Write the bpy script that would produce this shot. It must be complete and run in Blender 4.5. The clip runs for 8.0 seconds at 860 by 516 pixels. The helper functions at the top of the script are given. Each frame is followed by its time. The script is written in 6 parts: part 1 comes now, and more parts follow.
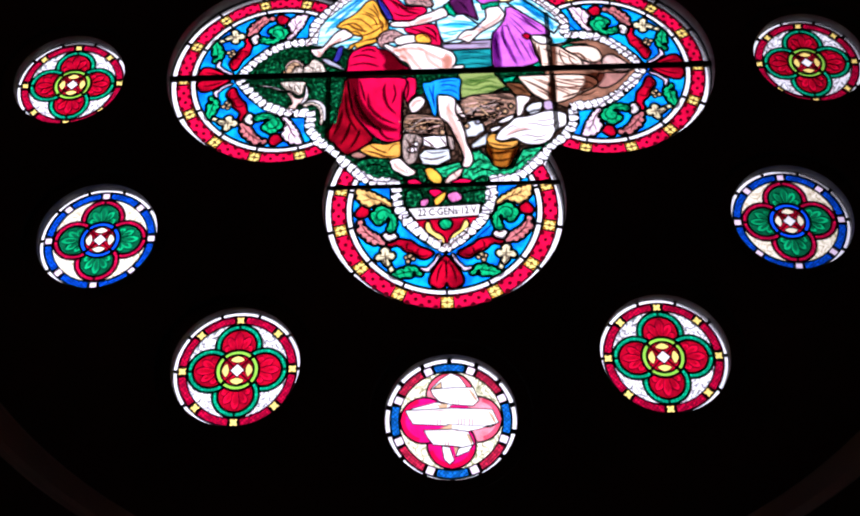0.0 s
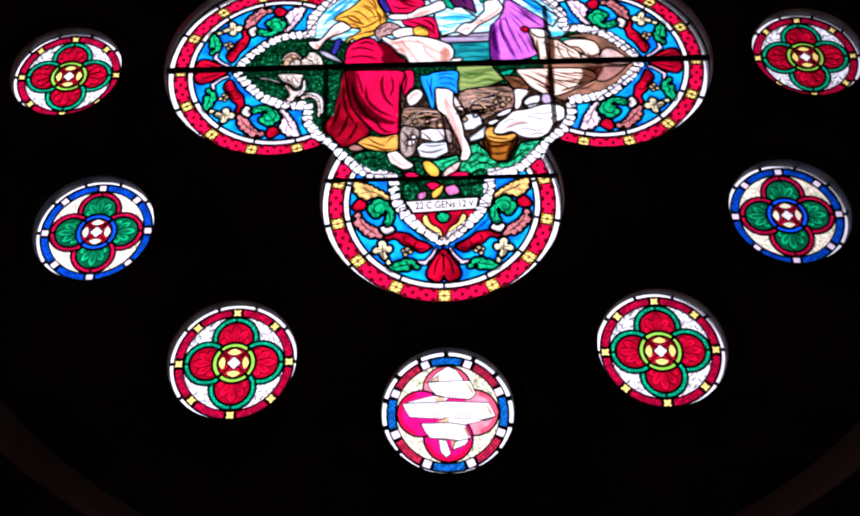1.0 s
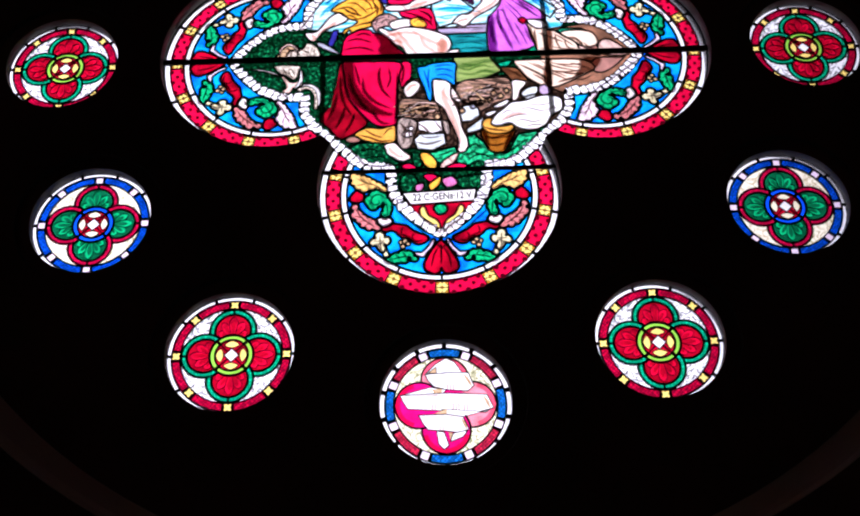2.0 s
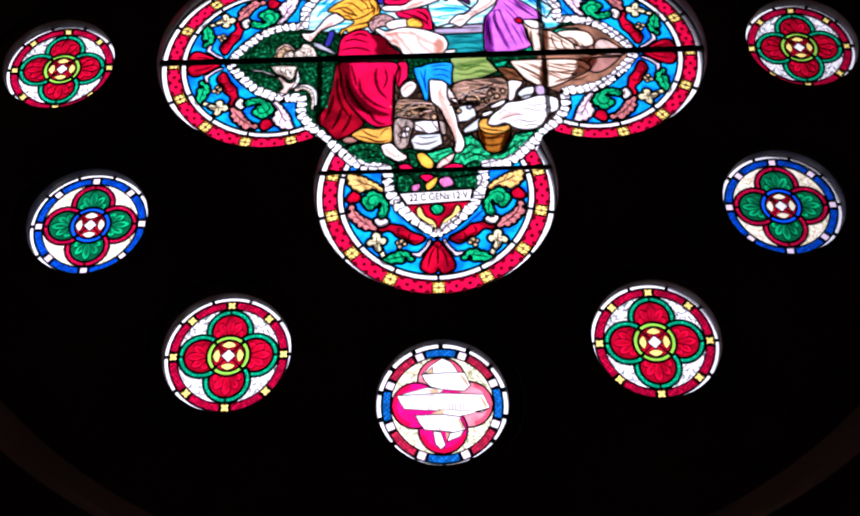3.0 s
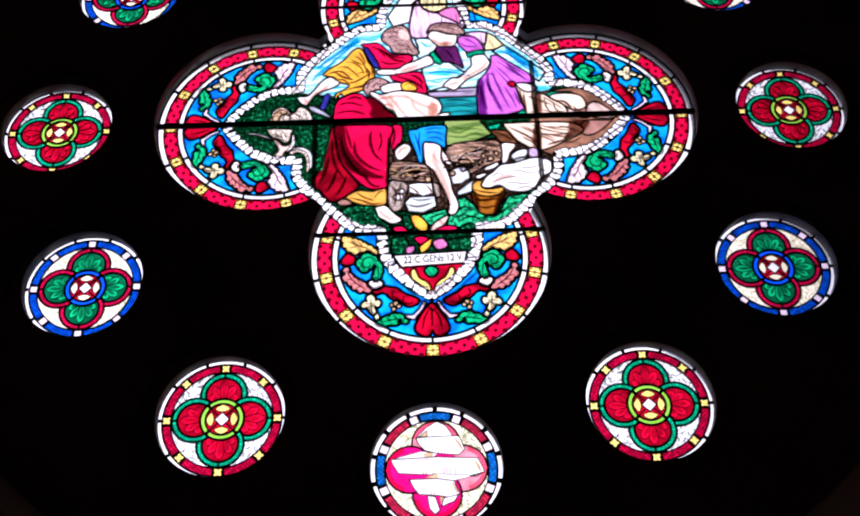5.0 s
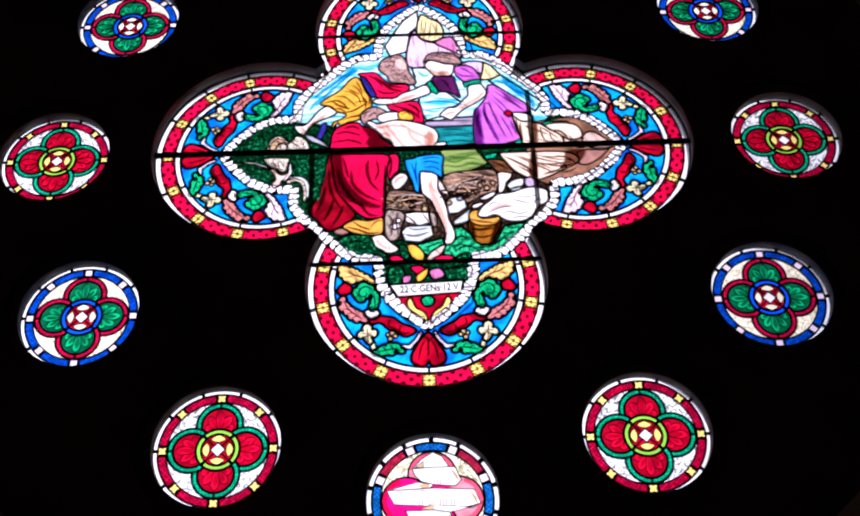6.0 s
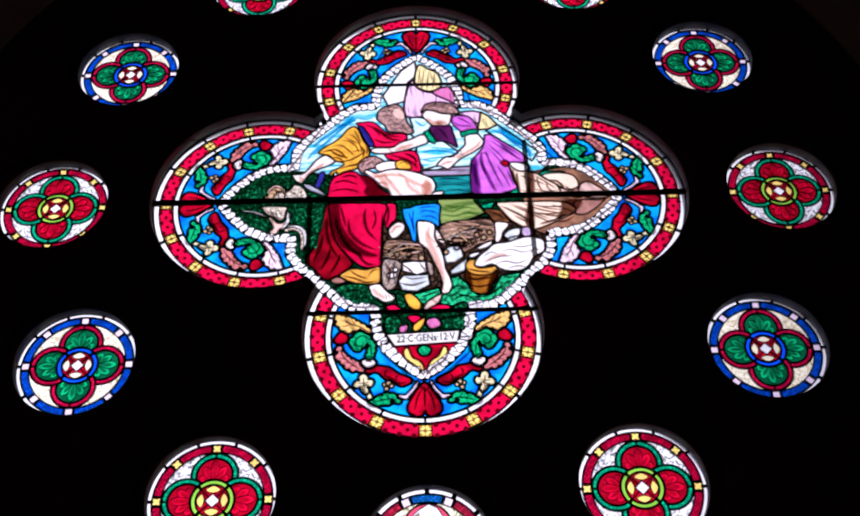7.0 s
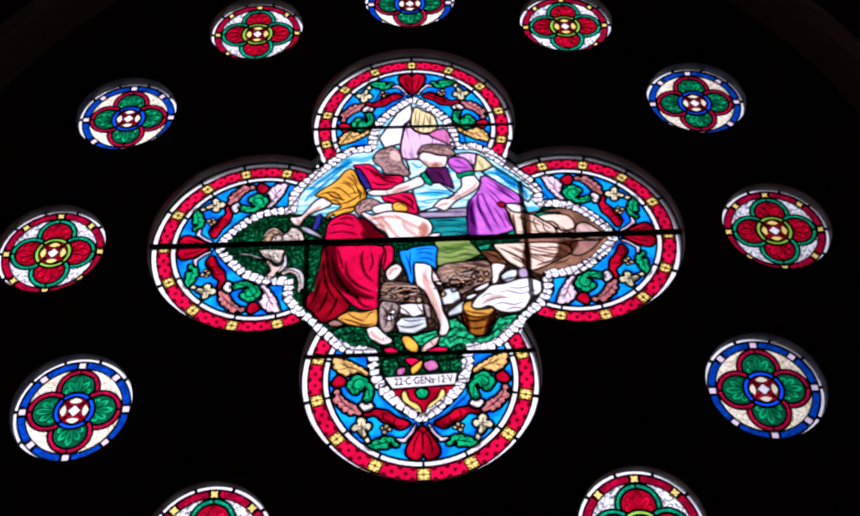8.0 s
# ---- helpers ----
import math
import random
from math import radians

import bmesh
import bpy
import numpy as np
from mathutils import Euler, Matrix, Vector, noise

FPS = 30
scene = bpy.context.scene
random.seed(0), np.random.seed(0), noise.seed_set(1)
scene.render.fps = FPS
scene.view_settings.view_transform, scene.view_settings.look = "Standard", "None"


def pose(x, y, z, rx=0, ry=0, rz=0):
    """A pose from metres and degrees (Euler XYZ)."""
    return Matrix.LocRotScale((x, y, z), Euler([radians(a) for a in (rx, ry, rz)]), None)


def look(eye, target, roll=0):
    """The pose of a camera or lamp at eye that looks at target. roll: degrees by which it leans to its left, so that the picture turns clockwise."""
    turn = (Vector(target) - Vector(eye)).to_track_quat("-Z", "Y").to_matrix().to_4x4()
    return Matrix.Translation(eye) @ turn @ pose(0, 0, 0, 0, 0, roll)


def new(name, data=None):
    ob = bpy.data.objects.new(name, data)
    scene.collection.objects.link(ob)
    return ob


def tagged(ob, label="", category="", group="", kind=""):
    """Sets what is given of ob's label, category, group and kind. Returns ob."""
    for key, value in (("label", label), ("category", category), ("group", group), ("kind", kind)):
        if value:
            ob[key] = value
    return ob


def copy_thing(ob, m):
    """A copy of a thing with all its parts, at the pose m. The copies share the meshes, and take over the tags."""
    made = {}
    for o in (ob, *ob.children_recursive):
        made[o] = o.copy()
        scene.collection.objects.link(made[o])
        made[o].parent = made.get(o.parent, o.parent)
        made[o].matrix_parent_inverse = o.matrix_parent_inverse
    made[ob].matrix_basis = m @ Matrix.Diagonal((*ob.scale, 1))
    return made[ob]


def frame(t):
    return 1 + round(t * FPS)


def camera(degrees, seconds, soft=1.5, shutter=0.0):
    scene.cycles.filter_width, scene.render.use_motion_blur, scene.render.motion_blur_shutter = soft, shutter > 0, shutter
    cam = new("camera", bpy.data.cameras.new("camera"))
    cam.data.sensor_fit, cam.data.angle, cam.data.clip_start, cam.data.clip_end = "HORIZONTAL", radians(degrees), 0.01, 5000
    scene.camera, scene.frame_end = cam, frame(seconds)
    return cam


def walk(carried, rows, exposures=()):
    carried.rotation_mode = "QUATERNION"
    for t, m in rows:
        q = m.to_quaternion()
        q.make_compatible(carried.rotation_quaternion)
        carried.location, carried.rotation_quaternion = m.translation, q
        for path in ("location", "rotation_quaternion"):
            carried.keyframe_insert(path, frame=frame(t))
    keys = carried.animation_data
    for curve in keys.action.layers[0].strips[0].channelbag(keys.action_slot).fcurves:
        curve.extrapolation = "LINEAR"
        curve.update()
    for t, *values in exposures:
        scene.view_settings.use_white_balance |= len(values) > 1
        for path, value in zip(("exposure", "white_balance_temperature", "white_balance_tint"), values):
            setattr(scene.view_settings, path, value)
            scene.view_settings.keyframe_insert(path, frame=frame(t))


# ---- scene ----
from mathutils.geometry import delaunay_2d_cdt

cam = camera(44.3, 8.0, soft=2.1)
PATH = [
    (0, (-0.033, -4.092, 1.669), (-0.049, -2.347, 2.646), -1.3),
    (0.5, (-0.033, -4.086, 1.67), (-0.047, -2.338, 2.642), -1.1),
    (1, (-0.036, -4.083, 1.668), (-0.046, -2.332, 2.636), -1.2),
    (1.5, (-0.035, -4.07, 1.664), (-0.044, -2.317, 2.626), -1.3),
    (3, (-0.023, -4.085, 1.671), (-0.028, -2.326, 2.624), -1.5),
    (3.5, (-0.027, -4.104, 1.682), (-0.027, -2.362, 2.664), -1.5),
    (4, (-0.019, -4.108, 1.682), (-0.017, -2.383, 2.695), -1.7),
    (4.5, (-0.011, -4.113, 1.689), (-0.01, -2.397, 2.716), -1.7),
    (6, (-0.005, -4.145, 1.731), (0.005, -2.457, 2.803), -1.8),
    (6.5, (-0.004, -4.165, 1.744), (0.01, -2.496, 2.845), -1.6),
    (7, (-0.004, -4.176, 1.76), (0.014, -2.53, 2.896), -1.7),
    (7.5, (0.004, -4.19, 1.772), (0.02, -2.563, 2.934), -2.1),
    (8, (0.0, -4.206, 1.787), (0.024, -2.597, 2.975), -2.2),
]
walk(cam, [(t, look(eye, target, roll)) for t, eye, target, roll in PATH],
     exposures=[(0, 0.36), (3.0, 0.4), (4.5, 0.38), (6.0, 0.35), (6.6, 0.17), (7.3, -0.02), (8.0, -0.04)])

# ---- light ----
CZ = 5.0                      # height of the rose's centre
world = bpy.data.worlds.new("overcast_sky")
scene.world = world
world.use_nodes = True
wn, wl = world.node_tree.nodes, world.node_tree.links
wn.clear()
sky = wn.new("ShaderNodeTexSky")
sky.sky_type, sky.sun_disc = "NISHITA", False
sky.sun_elevation, sky.sun_rotation = radians(16), radians(58)
sky.dust_density = 4.0
clouds = wn.new("ShaderNodeTexNoise")
clouds.inputs["Scale"].default_value, clouds.inputs["Detail"].default_value = 1.6, 4.0
cover = wn.new("ShaderNodeValToRGB")
cover.color_ramp.elements[0].color = (17.2, 16.3, 20.4, 1)
cover.color_ramp.elements[1].color = (21.0, 20.0, 24.8, 1)
veil = wn.new("ShaderNodeMix")
veil.data_type = "RGBA"
veil.inputs["Factor"].default_value = 0.88
backg = wn.new("ShaderNodeBackground")
backg.inputs["Strength"].default_value = 0.1
wout = wn.new("ShaderNodeOutputWorld")
wl.new(clouds.outputs["Fac"], cover.inputs["Fac"])
wl.new(sky.outputs["Color"], veil.inputs["A"])
wl.new(cover.outputs["Color"], veil.inputs["B"])
# dimming added to the sky towards +X, to darken the right-hand lights
where, axis, falloff, dim = wn.new("ShaderNodeTexCoord"), wn.new("ShaderNodeSeparateXYZ"), wn.new("ShaderNodeMapRange"), wn.new("ShaderNodeVectorMath")
falloff.interpolation_type = "SMOOTHSTEP"
falloff.inputs["From Min"].default_value, falloff.inputs["From Max"].default_value = 0.08, 0.5
falloff.inputs["To Min"].default_value, falloff.inputs["To Max"].default_value = 1.0, 0.25
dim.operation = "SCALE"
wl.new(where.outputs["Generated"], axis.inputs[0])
wl.new(axis.outputs["X"], falloff.inputs["Value"])
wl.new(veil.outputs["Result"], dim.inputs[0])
wl.new(falloff.outputs["Result"], dim.inputs["Scale"])
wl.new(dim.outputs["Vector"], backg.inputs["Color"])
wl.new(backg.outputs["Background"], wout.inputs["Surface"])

sun_data = bpy.data.lights.new("sun", "SUN")
sun_data.energy, sun_data.angle, sun_data.color = 1.5, radians(12), (1.0, 0.96, 0.9)
sun = new("sun", sun_data)
sun.matrix_world = look((16, 10, 5.4), (0, 0, 0))
tagged(sun, kind="structure")


# ---- materials ----
def nodes_of(name):
    mat = bpy.data.materials.new(name)
    mat.use_nodes = True
    mat.node_tree.nodes.clear()
    return mat, mat.node_tree.nodes, mat.node_tree.links


def stone(name, dark, light, rough=0.85, scale=3.0, bump=0.25, joints=False):
    """Stone or plaster: two scales of mottling and a fine relief."""
    mat, n, l = nodes_of(name)
    out, bsdf = n.new("ShaderNodeOutputMaterial"), n.new("ShaderNodeBsdfPrincipled")
    co = n.new("ShaderNodeTexCoord")
    big, fine = n.new("ShaderNodeTexNoise"), n.new("ShaderNodeTexNoise")
    big.inputs["Scale"].default_value, big.inputs["Detail"].default_value = scale, 6
    fine.inputs["Scale"].default_value, fine.inputs["Detail"].default_value = scale * 22, 4
    mixv = n.new("ShaderNodeMath")
    mixv.operation = "MULTIPLY_ADD"
    mixv.inputs[1].default_value = 0.35
    l.new(fine.outputs["Fac"], mixv.inputs[0])
    l.new(big.outputs["Fac"], mixv.inputs[2])
    ramp = n.new("ShaderNodeValToRGB")
    ramp.color_ramp.elements[0].position, ramp.color_ramp.elements[1].position = 0.4, 0.85
    ramp.color_ramp.elements[0].color, ramp.color_ramp.elements[1].color = (*dark, 1), (*light, 1)
    rel = n.new("ShaderNodeBump")
    rel.inputs["Strength"].default_value, rel.inputs["Distance"].default_value = bump, 0.01
    for tex in (big, fine):
        l.new(co.outputs["Object"], tex.inputs["Vector"])
    l.new(mixv.outputs[0], ramp.inputs["Fac"])
    l.new(ramp.outputs["Color"], bsdf.inputs["Base Color"])
    l.new(fine.outputs["Fac"], rel.inputs["Height"])
    l.new(rel.outputs["Normal"], bsdf.inputs["Normal"])
    bsdf.inputs["Roughness"].default_value = rough
    l.new(bsdf.outputs["BSDF"], out.inputs["Surface"])
    return mat


def metal(name, colour, rough):
    mat, n, l = nodes_of(name)
    out, bsdf = n.new("ShaderNodeOutputMaterial"), n.new("ShaderNodeBsdfPrincipled")
    grime = n.new("ShaderNodeTexNoise")
    grime.inputs["Scale"].default_value, grime.inputs["Detail"].default_value = 40, 5
    ramp = n.new("ShaderNodeValToRGB")
    ramp.color_ramp.elements[0].color = (*[c * 0.5 for c in colour], 1)
    ramp.color_ramp.elements[1].color = (*[c * 1.4 for c in colour], 1)
    l.new(grime.outputs["Fac"], ramp.inputs["Fac"])
    l.new(ramp.outputs["Color"], bsdf.inputs["Base Color"])
    bsdf.inputs["Roughness"].default_value, bsdf.inputs["Metallic"].default_value = rough, 0.6
    l.new(bsdf.outputs["BSDF"], out.inputs["Surface"])
    return mat


# How the painted pigment lies on a pane: kind of texture, scale in 1/m, distortion,
# turn in degrees, range of the ramp, and how much light the darkest paint lets through.
PAINT = {
    "plain": ("noise", 14, 0.4, 0, 0.25, 0.7, 0.6),
    "shade": ("noise", 9, 0.3, 0, 0.35, 0.62, 0.35),
    "bright": ("noise", 10, 0.3, 0, 0.2, 0.6, 0.88),
    "diaper": ("cells", 78, 0.0, 45, 0.03, 0.21, 0.1),
    "skin": ("brush", 20, 0.6, 35, 0.3, 0.44, 0.7),
    "beads": ("cells", 70, 0.0, 0, 0.02, 0.18, 0.18),
    "pearl": ("cells", 52, 0.0, 0, 0.0, 0.1, 0.78),
    "fold_slant": ("brush", 26, 0.5, -28, 0.36, 0.54, 0.4),
    "fold_level": ("brush", 26, 0.5, 100, 0.36, 0.54, 0.4),
    "leafy": ("noise", 70, 0.6, 0, 0.49, 0.64, 0.05),
    "grass": ("noise", 48, 0.6, 0, 0.42, 0.56, 0.16),
    "scribble": ("contour", 30, 0.9, 0, 0.006, 0.06, 0.1),
    "sprig": ("contour", 24, 1.2, 0, 0.002, 0.04, 0.14),
    "filigree": ("contour", 24, 0.9, 0, 0.006, 0.055, 0.2),
    "veins": ("brush", 46, 0.3, 30, 0.34, 0.5, 0.42),
    "feather": ("brush", 50, 0.2, 8, 0.34, 0.5, 0.45),
    "water": ("brush", 30, 0.3, 93, 0.36, 0.56, 0.5),
    "twigs": ("brush", 90, 0.8, 80, 0.42, 0.54, 0.08),
    "curl": ("contour", 48, 1.4, 0, 0.005, 0.07, 0.15),
}


def glass(name, colour, paint="plain", tint=None, gloss=0.3, scatter=0.05):
    """Pot-metal glass that the sky shines through, with fired pigment painted on it."""
    kind, scale, warp, turn, low, high, least = PAINT[paint]
    mat, n, l = nodes_of(name)
    mat.diffuse_color = (*colour, 1)
    out = n.new("ShaderNodeOutputMaterial")
    co, mapping = n.new("ShaderNodeTexCoord"), n.new("ShaderNodeMapping")
    mapping.inputs["Rotation"].default_value = (0, radians(turn), 0)
    l.new(co.outputs["Object"], mapping.inputs["Vector"])
    if kind == "noise":
        tex = n.new("ShaderNodeTexNoise")
        tex.inputs["Detail"].default_value, tex.inputs["Distortion"].default_value = 5, warp
        value = tex.outputs["Fac"]
    elif kind == "cells":
        tex = n.new("ShaderNodeTexVoronoi")
        tex.feature = "DISTANCE_TO_EDGE"
        tex.inputs["Randomness"].default_value = 0.15
        mapping.inputs["Location"].default_value = (0, 0.5 / scale, 0)
        value = tex.outputs["Distance"]
    elif kind == "brush":
        # brush marks: noise drawn out along one direction
        drawn = n.new("ShaderNodeMapping")
        drawn.inputs["Scale"].default_value = (1, 1, 0.16)
        l.new(mapping.outputs["Vector"], drawn.inputs["Vector"])
        mapping = drawn
        tex = n.new("ShaderNodeTexNoise")
        tex.inputs["Detail"].default_value, tex.inputs["Distortion"].default_value = 2.5, warp
        value = tex.outputs["Fac"]
    else:
        tex = n.new("ShaderNodeTexNoise")
        tex.inputs["Detail"].default_value, tex.inputs["Distortion"].default_value = 2, warp
        off, absol = n.new("ShaderNodeMath"), n.new("ShaderNodeMath")
        off.operation, absol.operation = "SUBTRACT", "ABSOLUTE"
        off.inputs[1].default_value = 0.5
        l.new(tex.outputs["Fac"], off.inputs[0])
        l.new(off.outputs[0], absol.inputs[0])
        value = absol.outputs[0]
    tex.inputs["Scale"].default_value = scale
    l.new(mapping.outputs["Vector"], tex.inputs["Vector"])
    ramp = n.new("ShaderNodeValToRGB")
    ramp.color_ramp.interpolation = "EASE"
    ramp.color_ramp.elements[0].position, ramp.color_ramp.elements[1].position = low, high
    dark = tint or [c * least for c in colour]
    ramp.color_ramp.elements[0].color, ramp.color_ramp.elements[1].color = (*dark, 1), (*colour, 1)
    l.new(value, ramp.inputs["Fac"])
    # thickness of the sheet varies: a slow streak in each pane, and from pane to pane
    streak, info, amount = n.new("ShaderNodeTexNoise"), n.new("ShaderNodeObjectInfo"), n.new("ShaderNodeMath")
    streak.inputs["Scale"].default_value, streak.inputs["Detail"].default_value = 7, 3
    l.new(co.outputs["Object"], streak.inputs["Vector"])
    amount.operation = "ADD"
    l.new(streak.outputs["Fac"], amount.inputs[0])
    l.new(info.outputs["Random"], amount.inputs[1])
    span = n.new("ShaderNodeMapRange")
    span.inputs["From Min"].default_value, span.inputs["From Max"].default_value = 0.3, 1.7
    span.inputs["To Min"].default_value, span.inputs["To Max"].default_value = 0.78, 1.0
    l.new(amount.outputs[0], span.inputs["Value"])
    tone = n.new("ShaderNodeVectorMath")
    tone.operation = "SCALE"
    l.new(ramp.outputs["Color"], tone.inputs[0])
    l.new(span.outputs["Result"], tone.inputs["Scale"])
    half = n.new("ShaderNodeGamma")        # each of the two faces takes half of the stain
    half.inputs["Gamma"].default_value = 0.5
    l.new(tone.outputs["Vector"], half.inputs["Color"])
    clear, gl, mix = n.new("ShaderNodeBsdfTransparent"), n.new("ShaderNodeBsdfGlossy"), n.new("ShaderNodeMixShader")
    gl.inputs["Roughness"].default_value = gloss
    gl.inputs["Color"].default_value = (0.5, 0.5, 0.5, 1)
    mix.inputs["Fac"].default_value = 0.03
    l.new(half.outputs["Color"], clear.inputs["Color"])
    # a little of the light is scattered in the sheet
    haze, body = n.new("ShaderNodeBsdfTranslucent"), n.new("ShaderNodeMixShader")
    body.inputs["Fac"].default_value = scatter
    l.new(half.outputs["Color"], haze.inputs["Color"])
    l.new(clear.outputs["BSDF"], body.inputs[1])
    l.new(haze.outputs["BSDF"], body.inputs[2])
    l.new(body.outputs["Shader"], mix.inputs[1])
    l.new(gl.outputs["BSDF"], mix.inputs[2])
    l.new(mix.outputs["Shader"], out.inputs["Surface"])
    return mat


def offset_loop(loop, by):
    """The loop grown outwards by that many metres."""
    out, count = [], len(loop)
    area = sum(loop[i][0] * loop[(i + 1) % count][1] - loop[(i + 1) % count][0] * loop[i][1] for i in range(count))
    by = by if area > 0 else -by
    for i in range(count):
        a, b = Vector(loop[i - 1]), Vector(loop[(i + 1) % count])
        d = (b - a).normalized()
        out.append((loop[i][0] + d.y * by, loop[i][1] - d.x * by))
    return out


RED, WHITE, YELLOW, GOLD = (0.88, 0.004, 0.07), (0.93, 0.94, 0.96), (1.0, 0.74, 0.2), (0.66, 0.28, 0.025)
G = {
    "white": glass("white_glass", WHITE, "bright"),
    "rim": glass("clear_margin_glass", WHITE, "bright", scatter=0.06),
    "brown_mat": glass("brown_matted_glass", (0.13, 0.07, 0.045), "leafy"),
    "bead": glass("painted_white_glass", WHITE, "bright"),
    "grisaille": glass("grisaille_white_glass", WHITE, "scribble"),
    "cream": glass("painted_cream_glass", (1.0, 0.95, 0.74), "sprig", (0.36, 0.26, 0.1)),
    "cream_grisaille": glass("cream_grisaille_glass", (0.9, 0.88, 0.62), "filigree", (0.2, 0.2, 0.09)),
    "rose_diaper": glass("diapered_rose_glass", (0.85, 0.03, 0.1), "diaper"),
    "red_diaper": glass("diapered_ruby_glass", RED, "diaper"),
    "blue_diaper": glass("diapered_cobalt_glass", (0.004, 0.13, 1.0), "diaper"),
    "red_border": glass("border_ruby_glass", (0.82, 0.004, 0.06), "plain"),
    "notch": glass("umbered_ruby_glass", (0.09, 0.001, 0.006), "plain"),
    "azure_diaper": glass("diapered_azure_glass", (0.01, 0.25, 0.9), "diaper"),
    "yellow": glass("silver_stain_glass", YELLOW, "bright"),
    "gold": glass("amber_glass", GOLD, "plain"),
    "pink_white": glass("pale_lilac_glass", (0.88, 0.72, 0.88), "bright"),
    "ruby": glass("ruby_glass", (0.56, 0.002, 0.025), "shade"),
    "ruby_shell": glass("painted_ruby_glass", (0.78, 0.003, 0.04), "shade"),
    "ruby_shell_dark": glass("deep_ruby_glass", (0.46, 0.002, 0.02), "plain"),
    "green_shell_dark": glass("deep_emerald_glass", (0.003, 0.14, 0.055), "plain"),
    "green_shell": glass("painted_emerald_glass", (0.004, 0.5, 0.18), "shade"),
    "green_beads": glass("beaded_emerald_glass", (0.004, 0.66, 0.32), "beads"),
    "ruby_beads": glass("beaded_ruby_glass", (0.9, 0.006, 0.09), "beads"),
    "cream_lens": glass("cream_glass", (0.95, 0.88, 0.62), "bright"),
    "lime": glass("lime_glass", (0.28, 0.62, 0.07), "bright"),
    "cobalt": glass("cobalt_glass", (0.005, 0.1, 0.95), "bright"),
    "pearl": glass("pearled_white_glass", WHITE, "pearl"),
    "azure": glass("azure_glass", (0.003, 0.42, 1.0), "shade", (0.002, 0.14, 0.85)),
}
LEAD = metal("lead_came", (0.03, 0.03, 0.032), 0.6)
IRON = metal("wrought_iron", (0.02, 0.018, 0.017), 0.7)
REVEAL = stone("sooty_reveal_stone", (0.055, 0.053, 0.052), (0.12, 0.116, 0.112), 0.85, 6.0)
PALE = stone("weathered_pale_stone", (0.16, 0.16, 0.16), (0.3, 0.29, 0.28), 0.85, 6.0)
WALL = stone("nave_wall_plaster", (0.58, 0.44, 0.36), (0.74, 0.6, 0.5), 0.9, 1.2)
# same plaster as the nave walls, darkened to stand in for shade
SHADED_WALL = stone("sooty_painted_plaster", (0.07, 0.04, 0.034), (0.15, 0.085, 0.07), 0.9, 1.2)
# splay plaster brightened in colour, for the light it catches
SPLAY_LIT = stone("limewash", (0.78, 0.66, 0.55), (0.9, 0.8, 0.7), 0.9, 1.5)
FLOOR = stone("floor_flagstone", (0.42, 0.33, 0.27), (0.58, 0.48, 0.4), 0.6, 1.5)
CEIL = stone("ceiling_plaster", (0.45, 0.38, 0.32), (0.6, 0.52, 0.45), 0.9, 1.0)


# ---- plane geometry ----
def circle(cx, cz, r, count=0):
    count = count or max(16, int(r * 2 * math.pi / 0.011))
    return [(cx + r * math.cos(2 * math.pi * k / count), cz + r * math.sin(2 * math.pi * k / count)) for k in range(count)]


def sector(cx, cz, r0, r1, a0, a1, step=0.013):
    """A piece of a ring between two radii and two angles, in degrees clockwise from the top."""
    count = max(2, int(radians(abs(a1 - a0)) * r1 / step))
    angles = [radians(a0 + (a1 - a0) * k / count) for k in range(count + 1)]
    return ([(cx + r1 * math.sin(a), cz + r1 * math.cos(a)) for a in angles]
            + [(cx + r0 * math.sin(a), cz + r0 * math.cos(a)) for a in reversed(angles)])


def smooth(points, steps=3, closed=True):
    """A soft outline through the points."""
    out, count = [], len(points)
    for i in range(count if closed else count - 1):
        if closed:
            p = [Vector(points[(i + k) % count]) for k in (-1, 0, 1, 2)]
        else:
            p = [Vector(points[min(max(i + k, 0), count - 1)]) for k in (-1, 0, 1, 2)]
        for s in range(steps):
            t = s / steps
            q = 0.5 * (2 * p[1] + (p[2] - p[0]) * t + (2 * p[0] - 5 * p[1] + 4 * p[2] - p[3]) * t * t
                       + (3 * p[1] - p[0] - 3 * p[2] + p[3]) * t ** 3)
            out.append((q.x, q.y))
    if not closed:
        out.append(tuple(points[-1]))
    return out


def scallop(points, bulge=0.2):
    """An outline of rounded bays with sharp notches at the points."""
    out, count = [], len(points)
    area = sum(points[i][0] * points[(i + 1) % count][1] - points[(i + 1) % count][0] * points[i][1] for i in range(count))
    turn = 1 if area > 0 else -1
    for i in range(count):
        a, b = Vector(points[i]), Vector(points[(i + 1) % count])
        d = b - a
        side = Vector((d.y, -d.x)) * turn * bulge
        for t, h in ((0, 0), (0.12, 0.6), (0.3, 0.92), (0.5, 1), (0.7, 0.92), (0.88, 0.6)):
            q = a + d * t + side * h
            out.append((q.x, q.y))
    return out


def moved(points, cx=0.0, cz=0.0, turn=0.0, mirror=False, size=1.0):
    """An outline mirrored, turned clockwise by degrees, scaled and set at a place."""
    c, s = math.cos(radians(turn)), math.sin(radians(turn))
    pts = [(-x if mirror else x, z) for x, z in points]
    return [(cx + size * (x * c + z * s), cz + size * (-x * s + z * c)) for x, z in pts]


